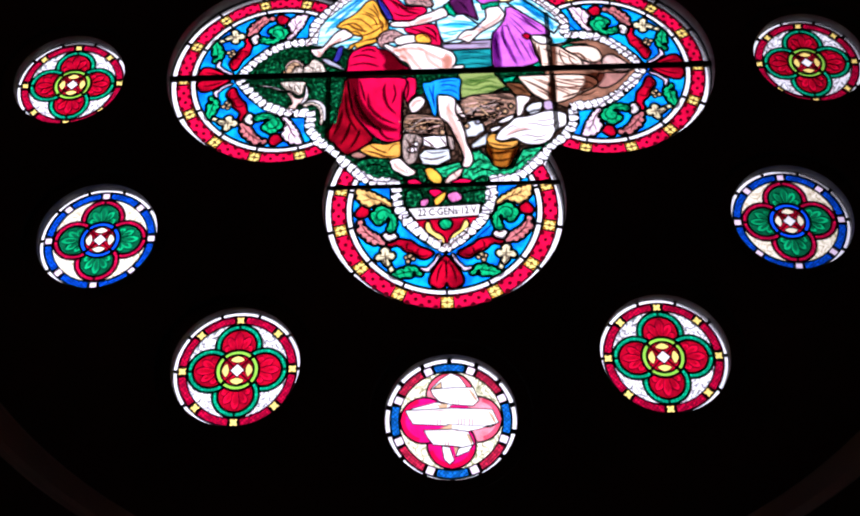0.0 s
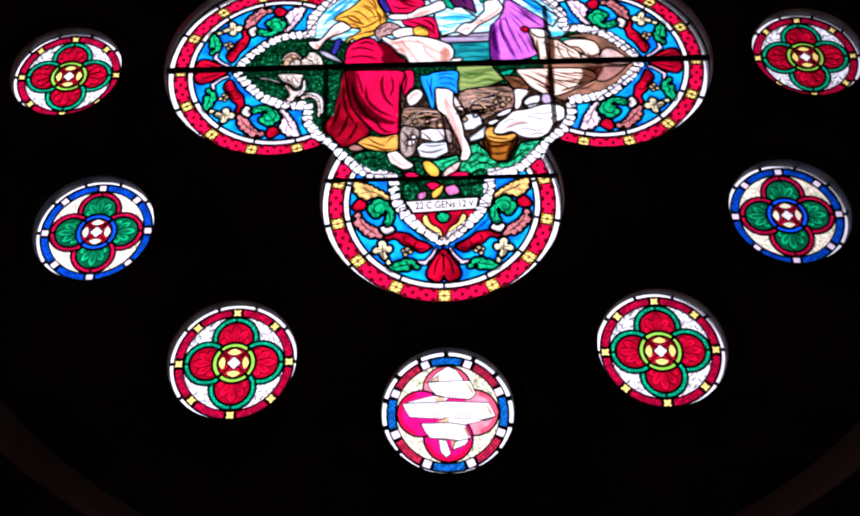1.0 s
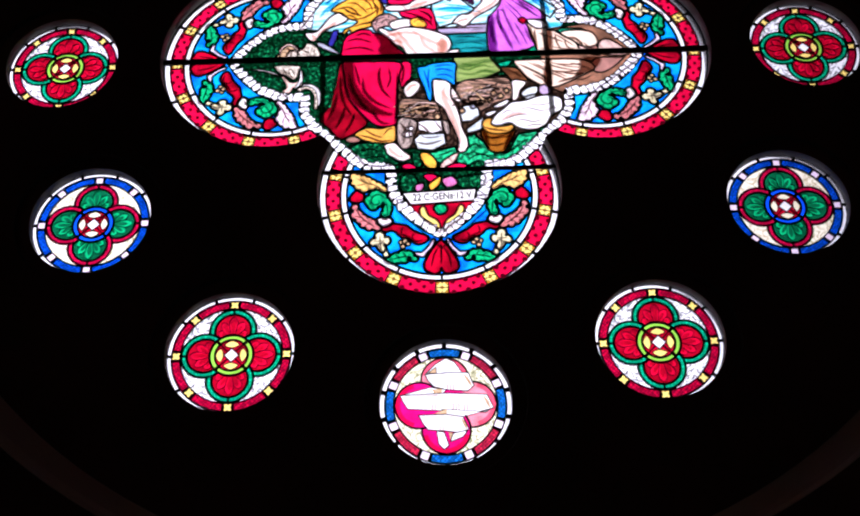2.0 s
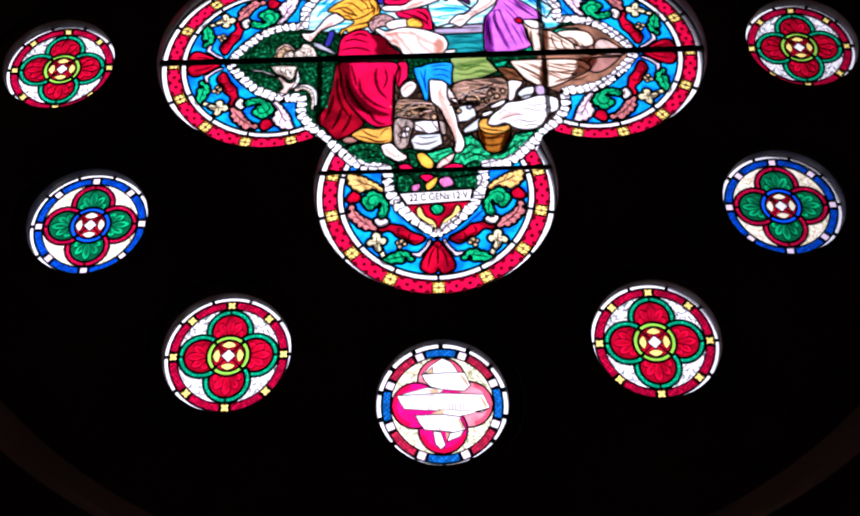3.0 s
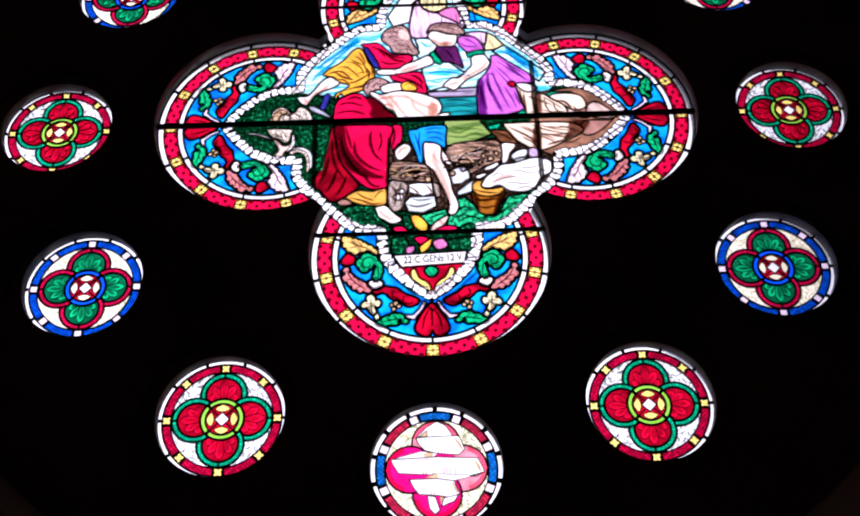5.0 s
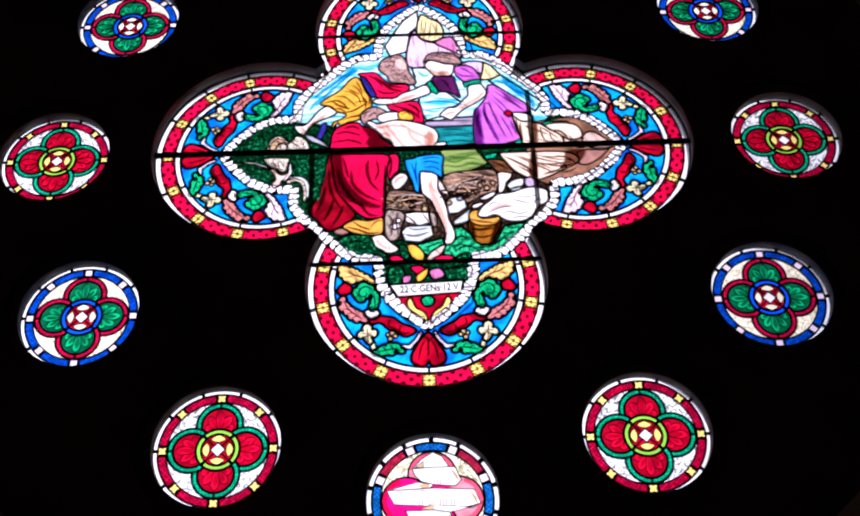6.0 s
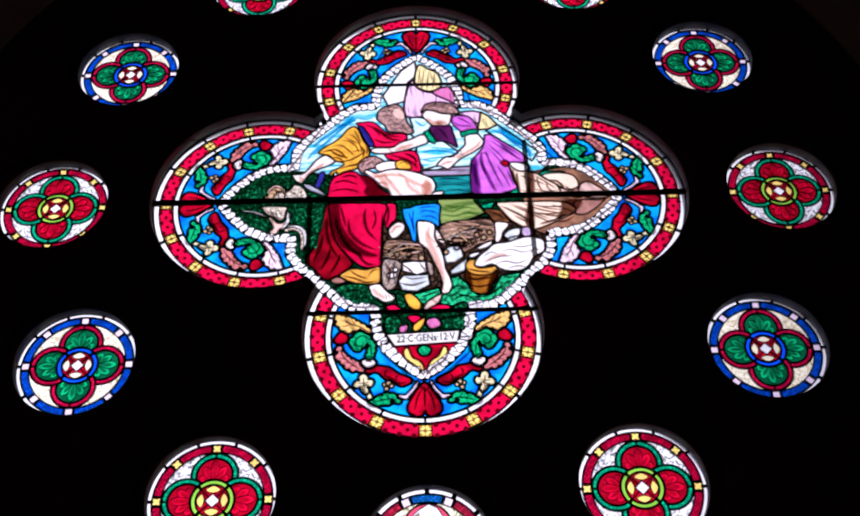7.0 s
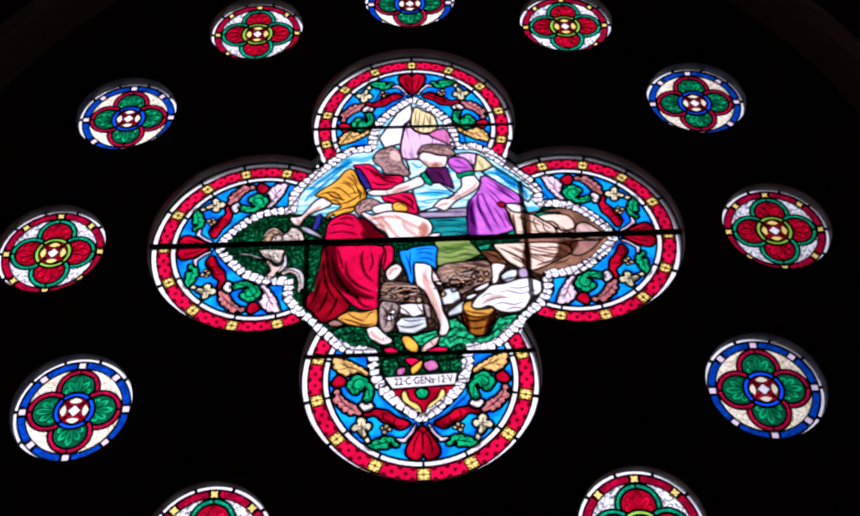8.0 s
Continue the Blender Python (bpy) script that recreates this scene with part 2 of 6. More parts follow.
def stroke(points, width, taper=True):
    """A brush stroke or stem: a band along a soft line, thinner towards its ends."""
    line = [Vector(p) for p in smooth(points, 5, closed=False)]
    left, right = [], []
    for i, p in enumerate(line):
        d = (line[min(i + 1, len(line) - 1)] - line[max(i - 1, 0)]).normalized()
        w = width / 2 * (max(0.12, math.sin(math.pi * (0.06 + 0.88 * i / (len(line) - 1)))) if taper else 1)
        left.append((p.x - d.y * w, p.y + d.x * w))
        right.append((p.x + d.y * w, p.y - d.x * w))
    return left + right[::-1]


# ---- meshes ----
def link(name, bm, material, parent=None, label=""):
    mesh = bpy.data.meshes.new(name)
    bm.normal_update()
    bm.to_mesh(mesh)
    bm.free()
    return hang(name, mesh, material, parent, label)


def hang(name, mesh, material, parent=None, label=""):
    ob = new(name, mesh)
    if material and not mesh.materials:
        mesh.materials.append(material)
    ob.parent = parent
    if label:
        ob["label"] = label
    return ob


def flat_solid(name, loops, y0, y1, material, parent=None, bevel=0.0):
    """A plate from y0 to y1: the first loop is its outline, the others are holes through it."""
    curve = bpy.data.curves.new(name, "CURVE")
    curve.dimensions, curve.fill_mode = "2D", "BOTH"
    curve.extrude = abs(y1 - y0) / 2 - bevel
    curve.bevel_depth, curve.bevel_resolution, curve.offset = bevel, 1, -bevel
    for loop in loops:
        spline = curve.splines.new("POLY")
        spline.points.add(len(loop) - 1)
        for p, (x, z) in zip(spline.points, loop):
            p.co = (x, z, 0, 1)
        spline.use_cyclic_u = True
    temp = bpy.data.objects.new("temp", curve)
    mesh = bpy.data.meshes.new_from_object(temp)
    bpy.data.objects.remove(temp)
    bpy.data.curves.remove(curve)
    mesh.name = name
    mesh.transform(Matrix(((1, 0, 0, 0), (0, 0, -1, (y0 + y1) / 2), (0, 1, 0, 0), (0, 0, 0, 1))))
    mesh.materials.clear()
    return hang(name, mesh, material, parent)


def tidy(points):
    out = []
    for p in points:
        if not out or (Vector(p) - Vector(out[-1])).length > 0.0004:
            out.append(p)
    if (Vector(out[0]) - Vector(out[-1])).length < 0.0004:
        out.pop()
    return out


class Cartoon:
    """The design of one window. Pieces are laid over one another from back to front; what shows of each becomes a pane,
    and a lead came runs along the joints."""

    def __init__(self):
        self.pieces = []
        self.under = {}          # pieces that belong to the pane of another piece

    def add(self, name, points, material, lead=0.006, inside=None):
        """material None: solid lead. lead 0: a change of paint only. inside: number of the piece that crops this one."""
        self.pieces.append((name, tidy(points), material, lead, inside))
        return len(self.pieces) - 1

    @staticmethod
    def covers(points, mid):
        """Which of the places lie inside the outline."""
        low, high = np.min(points, axis=0), np.max(points, axis=0)
        near = np.flatnonzero(((mid >= low) & (mid <= high)).all(axis=1))
        x, z = mid[near, 0], mid[near, 1]
        inside, out = np.zeros(len(near), bool), np.zeros(len(mid), bool)
        for (ax, az), (bx, bz) in zip(points, points[1:] + points[:1]):
            if az != bz:
                inside ^= ((az > z) != (bz > z)) & (x < (bx - ax) * (z - az) / (bz - az) + ax)
        out[near] = inside
        return out

    def build(self, parent, depth=0.004, came=0.009):
        verts, faces = [], []
        for piece in self.pieces:
            faces.append(list(range(len(verts), len(verts) + len(piece[1]))))
            verts += [Vector(p) for p in piece[1]]
        vs, _, tris, _, _, _ = delaunay_2d_cdt(verts, [], faces, 0, 1e-5)
        mid = np.array([sum((vs[v] for v in tri), Vector((0, 0))) / 3 for tri in tris])
        held = [self.covers(piece[1], mid) for piece in self.pieces]
        owner = np.full(len(tris), -1)
        for i, piece in enumerate(self.pieces):
            shown, crop = held[i], piece[4]
            while crop is not None:
                shown, crop = shown & held[crop], self.pieces[crop][4]
            owner[shown] = i
        owner = owner.tolist()
        sides = {}
        for f, tri in enumerate(tris):
            for a, b in zip(tri, tri[1:] + tri[:1]):
                sides.setdefault((min(a, b), max(a, b)), []).append(f)
        # islands of one piece
        mark, islands = [-1] * len(tris), []
        for f in range(len(tris)):
            if mark[f] >= 0 or owner[f] < 0:
                continue
            mark[f], stack, group = len(islands), [f], []
            while stack:
                g = stack.pop()
                group.append(g)
                tri = tris[g]
                for a, b in zip(tri, tri[1:] + tri[:1]):
                    for h in sides[(min(a, b), max(a, b))]:
                        if mark[h] < 0 and owner[h] == owner[g]:
                            mark[h] = len(islands)
                            stack.append(h)
            islands.append(group)
        leads_v, leads_f, panes = [], [], {}
        for group in sorted(islands, key=lambda g: owner[g[0]]):
            mine = owner[group[0]]
            name, _, material, _, _ = self.pieces[mine]
            area = sum(abs((vs[tris[g][1]] - vs[tris[g][0]]).cross(vs[tris[g][2]] - vs[tris[g][0]])) / 2 for g in group)
            if material == "void":
                continue
            solid = material is None or area < 6e-6
            index, co, fs = {}, [], []
            y0, y1 = (-came / 2, came / 2) if solid else (-depth / 2, depth / 2)

            def at(v, back):
                if (v, back) not in index:
                    index[(v, back)] = len(co)
                    co.append((vs[v].x, y1 if back else y0, vs[v].y))
                return index[(v, back)]
            for g in group:
                tri = tris[g]
                fs.append([at(v, 0) for v in tri])
                fs.append([at(v, 1) for v in reversed(tri)])
                for a, b in zip(tri, tri[1:] + tri[:1]):
                    pair = sides[(min(a, b), max(a, b))]
                    if len(pair) < 2 or any(mark[h] != mark[g] for h in pair):
                        fs.append([at(a, 0), at(a, 1), at(b, 1), at(b, 0)])
            if solid:
                base = len(leads_v)
                leads_v += co
                leads_f += [[base + i for i in f] for f in fs]
            else:
                mesh = bpy.data.meshes.new(name)
                mesh.from_pydata(co, [], fs)
                pane = hang(name, mesh, material, panes.get(self.under.get(mine), parent), material.name.replace("_", " "))
                panes.setdefault(mine, pane)
        # cames along the joints: a lozenge section on every edge between two panes
        for (a, b), pair in sides.items():
            owns = [owner[f] for f in pair] + ([-1] if len(pair) < 2 else [])
            if owns[0] == owns[1] or max(owns) < 0:
                continue
            top = self.pieces[max(owns)]
            if top[2] == "void":
                continue
            w = top[3] if top[2] is not None else 0.003
            if min(owns) >= 0 and self.pieces[min(owns)][2] is None:
                w = min(w, 0.003)
            if w <= 0:
                continue
            p, q = vs[a], vs[b]
            d = (q - p).normalized()
            p, q = p - d * w * 0.3, q + d * w * 0.3
            s = Vector((-d.y, d.x)) * w / 2
            base = len(leads_v)
            for e in (p, q):
                leads_v += [(e.x + s.x, 0, e.y + s.y), (e.x, -came / 2 - w * 0.2, e.y),
                            (e.x - s.x, 0, e.y - s.y), (e.x, came / 2 + w * 0.2, e.y)]
            for k in range(4):
                j = (k + 1) % 4
                leads_f.append([base + k, base + j, base + 4 + j, base + 4 + k])
        mesh = bpy.data.meshes.new("lead_came")
        mesh.from_pydata(leads_v, [], leads_f)
        hang("lead_came", mesh, LEAD, parent, "dull dark lead cames")


class Pigment:
    """Fired pigment brushed on the inner face of the glass, dense along each stroke and thin at its edges."""
    TONES = {"umber": (0.14, 0.06, 0.04), "ruby": (0.13, 0.05, 0.07), "plum": (0.2, 0.06, 0.25), "indigo": (0.1, 0.12, 0.4), "blush": (0.68, 0.45, 0.38),
             "leaf": (0.025, 0.06, 0.04), "green": (0.3, 0.5, 0.22), "teal": (0.15, 0.42, 0.42), "sky": (0.02, 0.4, 0.64), "soot": (0.16, 0.13, 0.15)}
    made = {}

    def __init__(self, joined):
        self.films, self.joined = {}, joined

    def film(self, tone, joined=False):
        """The film that takes the next stroke: one for each tone, or one for each stroke."""
        number = 0 if joined or self.joined else len(self.films) + 1
        return self.films.setdefault((tone, number), ([], [], []))

    def stroke(self, tone, width, points):
        verts, faces, density = self.film(tone)
        line = [Vector(p) for p in smooth(points, 5, closed=False)]
        base, y = len(verts), -0.0024 - 0.000002 * ((len(faces) + 7 * len(self.films)) % 190)
        for i, p in enumerate(line):
            d = (line[min(i + 1, len(line) - 1)] - line[max(i - 1, 0)]).normalized()
            full = math.sin(math.pi * (0.03 + 0.94 * i / (len(line) - 1)))
            w = width / 2 * (0.35 + 0.65 * full)
            verts += [(p.x - d.y * w, y, p.y + d.x * w), (p.x, y, p.y), (p.x + d.y * w, y, p.y - d.x * w)]
            density += [0.0, min(1.0, 1.5 * full), 0.0]
            if i:
                k = base + 3 * i
                faces += [(k - 3, k - 2, k + 1, k), (k - 2, k - 1, k + 2, k + 1)]

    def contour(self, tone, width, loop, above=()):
        """A soft dark line round a pane, shading its edge for volume, where no later piece lies above it."""
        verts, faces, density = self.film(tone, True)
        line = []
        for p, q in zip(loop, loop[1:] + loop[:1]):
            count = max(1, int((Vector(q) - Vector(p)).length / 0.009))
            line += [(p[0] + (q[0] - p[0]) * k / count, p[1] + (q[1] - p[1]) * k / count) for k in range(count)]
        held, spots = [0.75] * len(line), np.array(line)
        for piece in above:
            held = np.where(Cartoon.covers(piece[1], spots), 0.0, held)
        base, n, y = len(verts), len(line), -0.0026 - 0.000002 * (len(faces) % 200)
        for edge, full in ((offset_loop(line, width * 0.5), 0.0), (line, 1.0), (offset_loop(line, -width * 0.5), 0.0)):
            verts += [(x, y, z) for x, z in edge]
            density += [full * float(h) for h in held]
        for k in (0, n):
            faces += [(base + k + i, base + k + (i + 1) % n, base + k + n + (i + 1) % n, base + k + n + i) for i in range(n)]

    def area(self, tone, feather, loop):
        verts, faces, density = self.film(tone)
        base, n, y = len(verts), len(loop), -0.0023
        for edge, full in ((offset_loop(loop, feather * 0.35), 0.0), (offset_loop(loop, -feather * 0.3), 0.85)):
            verts += [(x, y, z) for x, z in edge]
            density += [full] * n
        faces += [(base + i, base + (i + 1) % n, base + n + (i + 1) % n, base + n + i) for i in range(n)]
        faces.append(tuple(base + n + i for i in range(n)))

    def material(self, tone):
        if tone not in self.made:
            mat, n, l = nodes_of(tone + "_pigment")
            out, clear, mix = n.new("ShaderNodeOutputMaterial"), n.new("ShaderNodeBsdfTransparent"), n.new("ShaderNodeMix")
            held, co, grain, amount = n.new("ShaderNodeAttribute"), n.new("ShaderNodeTexCoord"), n.new("ShaderNodeTexNoise"), n.new("ShaderNodeMath")
            held.attribute_name = "pigment_film"
            grain.inputs["Scale"].default_value, grain.inputs["Detail"].default_value = 60, 4
            amount.operation, amount.use_clamp = "MULTIPLY_ADD", True
            soft = n.new("ShaderNodeMath")
            soft.operation = "MULTIPLY"
            soft.inputs[1].default_value = 0.95
            mix.data_type = "RGBA"
            mix.inputs["A"].default_value, mix.inputs["B"].default_value = (1, 1, 1, 1), (*self.TONES[tone], 1)
            l.new(co.outputs["Object"], grain.inputs["Vector"])
            l.new(held.outputs["Fac"], soft.inputs[0])
            l.new(grain.outputs["Fac"], amount.inputs[0])
            l.new(soft.outputs[0], amount.inputs[1])
            l.new(soft.outputs[0], amount.inputs[2])
            l.new(amount.outputs[0], mix.inputs["Factor"])
            l.new(mix.outputs["Result"], clear.inputs["Color"])
            l.new(clear.outputs["BSDF"], out.inputs["Surface"])
            self.made[tone] = mat
        return self.made[tone]

    def build(self, parent):
        for (tone, number), (verts, faces, density) in self.films.items():
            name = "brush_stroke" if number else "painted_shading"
            mesh = bpy.data.meshes.new(name)
            mesh.from_pydata(verts, [], faces)
            mesh.attributes.new("pigment_film", "FLOAT", "POINT").data.foreach_set("value", density)
            film = hang(name, mesh, self.material(tone), parent)
            if not number:
                tagged(film, "soft fired pigment shading in " + tone, kind="stuff")


# ---- the rose's stone ----
ROUND_R, ROUND_AT = 0.279, 1.8        # roundels: glass radius, distance from the centre
LOBE_R, LOBE_AT = 0.556, 0.78         # lobes of the quatrefoil
INNER, STEP_Y, OUTER = -0.072, -0.052, 0.036           # faces of the pierced panel; the glass is at y = 0
STRAY = {30: (0.011, 0.002), 60: (0.001, 0.004), 120: (-0.011, 0), 150: (0, 0.012), 210: (0.008, 0.003), 270: (-0.014, -0.007), 300: (-0.006, 0.005),
         330: (0, 0.006)}             # how far a roundel stands off the true circle
SPOKES = [(ROUND_AT * math.sin(radians(a)) + STRAY.get(a, (0, 0))[0], ROUND_AT * math.cos(radians(a)) + STRAY.get(a, (0, 0))[1], a)
          for a in range(0, 360, 30)]


def quatrefoil_outline(r, at, cusp):
    """Four lobes round a square, as one outline; the cusps between them are cut off along x + z = cusp."""
    out = []
    half = math.degrees(math.pi - math.asin((cusp - at) / r / math.sqrt(2))) - 45
    for a in (0, 90, 180, 270):
        cx, cz = at * math.sin(radians(a)), at * math.cos(radians(a))
        for k in range(111):
            g = radians(a - half + 2 * half * k / 110)
            out.append((cx + r * math.sin(g), cz + r * math.cos(g)))
    return out


def rose_stone():
    """A pierced inner panel with a ring round each roundel, and an outer tracery; the glass is held between them."""
    for name, round_hole, lobe_hole, y0, y1, reveal, shift, label in (
            ("wall_rose_panel", 0.33, 0.548, INNER, -0.006, REVEAL, (0, 0), "dark stone wall panel pierced by round window openings"),
            ("wall_rose_tracery", 0.298, 0.557, 0.006, OUTER, PALE, (-0.02, -0.012), "pale outer stone tracery behind the glass")):
        holes = [circle(x + shift[0], z + shift[1], round_hole, 96) for x, z, a in SPOKES]
        holes.append([(x + shift[0], z + shift[1]) for x, z in quatrefoil_outline(lobe_hole, LOBE_AT, 1.03)])
        panel = flat_solid(name, [circle(0, 0, 2.6, 160)] + holes, y0, y1, reveal, bevel=0.003)
        panel.location = (0, 0, CZ)
        # flat faces in the shade-darkened plaster, bare stone in the reveals
        panel.data.materials.append(SHADED_WALL)
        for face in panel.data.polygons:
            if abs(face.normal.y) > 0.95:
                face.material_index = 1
        tagged(panel, label, "wall", kind="structure")
        if y0 == INNER:
            for x, z, a in SPOKES:
                ring = flat_solid("stone_ring", [circle(x, z, 0.3295, 96), circle(x, z, 0.269, 96)], STEP_Y, -0.006, reveal, panel, bevel=0.002)
                ring.data.materials.append(SHADED_WALL)
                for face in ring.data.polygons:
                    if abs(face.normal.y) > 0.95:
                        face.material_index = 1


rose_stone()


# ---- roundels ----
def cinquefoil_flower(design, cx, cz, turn, size, inside=None):
    """A square quarry with a four-petalled flower."""
    h = size
    q = moved([(-h, -h), (h, -h), (h, h), (-h, h)], cx, cz, turn)
    quarry = design.add("flower_quarry", q, G["gold"], 0.004, inside)
    for k in range(4):
        petal = smooth([(0, 0.12 * h), (0.5 * h, 0.5 * h), (0.48 * h, 0.98 * h), (0, 0.86 * h), (-0.48 * h, 0.98 * h), (-0.5 * h, 0.5 * h)], 3)
        design.under[len(design.pieces)] = quarry
        design.add("flower_petal", moved(moved(petal, turn=45 + 90 * k), cx, cz, turn), G["yellow"], 0.0016, inside)
    design.under[len(design.pieces)] = quarry
    design.add("flower_eye", moved(circle(0, 0, 0.22 * h, 10), cx, cz, turn), G["gold"], 0.003, inside)


def cross_square(q):
    """A small square notched in the middle of each side."""
    out = []
    for k in range(4):
        out += moved([(-q, q), (-0.4 * q, 0.98 * q), (0, 0.76 * q), (0.4 * q, 0.98 * q)], turn=90 * k)
    return out


def leaflet(base, angle, length, width):
    """A drop-shaped leaflet from base, pointing clockwise from the top by that angle."""
    drop = [(0, 0), (width * 0.32, length * 0.35), (width * 0.5, length * 0.72), (width * 0.22, length * 0.96), (0, length),
            (-width * 0.22, length * 0.96), (-width * 0.5, length * 0.72), (-width * 0.32, length * 0.35)]
    return moved(smooth(drop, 2), base[0], base[1], angle)


def roundel(border, square, foil, petal, ring, spandrel, lens):
    """Border of eight bars and squares round a quatrefoil."""
    d = Cartoon()
    d.add("rim", circle(0, 0, ROUND_R + 0.009), None)
    for k in range(10):
        d.add("rim_strip", sector(0, 0, 0.2535, 0.2685, 18 + 36 * k + 1.3, 54 + 36 * k - 1.3), G["rim"], 0.003)
    for k in range(8):
        d.add("border_bar", sector(0, 0, 0.217, 0.247, 45 * k + 6.2, 45 * k + 38.8), G[border], 0.003)
        a = radians(45 * k)
        q = 0.0155
        d.add("border_square", moved(cross_square(q) if square == "yellow" else cross_square(q)[::4], 0.232 * math.sin(a), 0.232 * math.cos(a), 45 * k), G[square], 0.002)
    for k in range(4):
        d.add("spandrel", sector(0, 0, 0.05, 0.2125, 90 * k + 2, 90 * k + 88), G[spandrel], 0.009)
    for k in range(4):
        a = radians(90 * k)
        cx, cz = 0.112 * math.sin(a), 0.112 * math.cos(a)
        for s in (-1, 1):
            d.add("foil_band", sector(cx, cz, 0.06, 0.0985, 90 * k + s * 2.2, 90 * k + s * 140), G[foil], 0.011)
        whole = d.add("foil_petal", circle(cx, cz, 0.0755), G[petal], 0.011)
        d.under[len(d.pieces)] = whole
        d.add("foil_ring", circle(cx, cz, 0.069), G[petal + "_dark"], 0)
        for turn, size, wide in ((-100, 0.052, 0.034), (100, 0.052, 0.034), (-66, 0.066, 0.036), (66, 0.066, 0.036), (-33, 0.085, 0.036), (33, 0.085, 0.036), (0, 0.098, 0.038)):
            d.under[len(d.pieces)] = whole
            d.add("palmette_leaf", moved(leaflet((0, -0.034), turn, size, wide), cx, cz, 90 * k), G[petal], 0.0028)
            d.under[len(d.pieces)] = whole
            d.add("palmette_heart", moved(leaflet((0, -0.034), turn, size * 0.8, wide * 0.42), cx, cz, 90 * k), G[petal + "_dark"], 0)
    d.add("hub_lead", circle(0, 0, 0.096), None)
    for k in range(4):
        d.add("hub_ring", sector(0, 0, 0.073, 0.088, 90 * k + 49, 90 * k + 131), G[ring], 0.003)
    d.add("hub_field", circle(0, 0, 0.067), G["ruby"], 0.004)
    for k in range(4):
        d.add("hub_cross", moved([(-0.002, 0.01), (0.002, 0.01), (0.002, 0.067), (-0.002, 0.067)], 0, 0, 45 + 90 * k), None)
        d.add("hub_leaf", moved(smooth([(-0.031, 0.048), (-0.016, 0.037), (0, 0.034), (0.016, 0.037), (0.031, 0.048), (0, 0.066)], 3), 0, 0, 90 * k), G[lens], 0.005)
    d.add("hub_diamond", moved([(0, 0.031), (0.031, 0), (0, -0.031), (-0.031, 0)]), G["white"], 0.006)
    return d


def light_thing(name, label, group):
    ob = new(name)
    ob.empty_display_size = 0.1
    return tagged(ob, label, "stained glass", group)


def build_roundels():
    red = light_thing("stained_glass_roundel", "round stained glass light with ruby petals and yellow squares", "roundels of the rose")
    roundel("red_diaper", "yellow", "green_beads", "ruby_shell", "lime", "grisaille", "yellow").build(red)
    blue = light_thing("stained_glass_roundel", "round stained glass light with green petals and blue border", "roundels of the rose")
    roundel("blue_diaper", "pink_white", "ruby_beads", "green_shell", "cobalt", "cream", "cream_lens").build(blue)
    first = {True: red, False: blue}
    used = set()
    for x, z, a in SPOKES:
        if a == 180:
            continue
        kind = (a // 30) % 2 == 1
        m = Matrix.Translation((x, 0, CZ + z))
        if kind in used:
            copy_thing(first[kind], m)
        else:
            first[kind].matrix_basis = m
            used.add(kind)


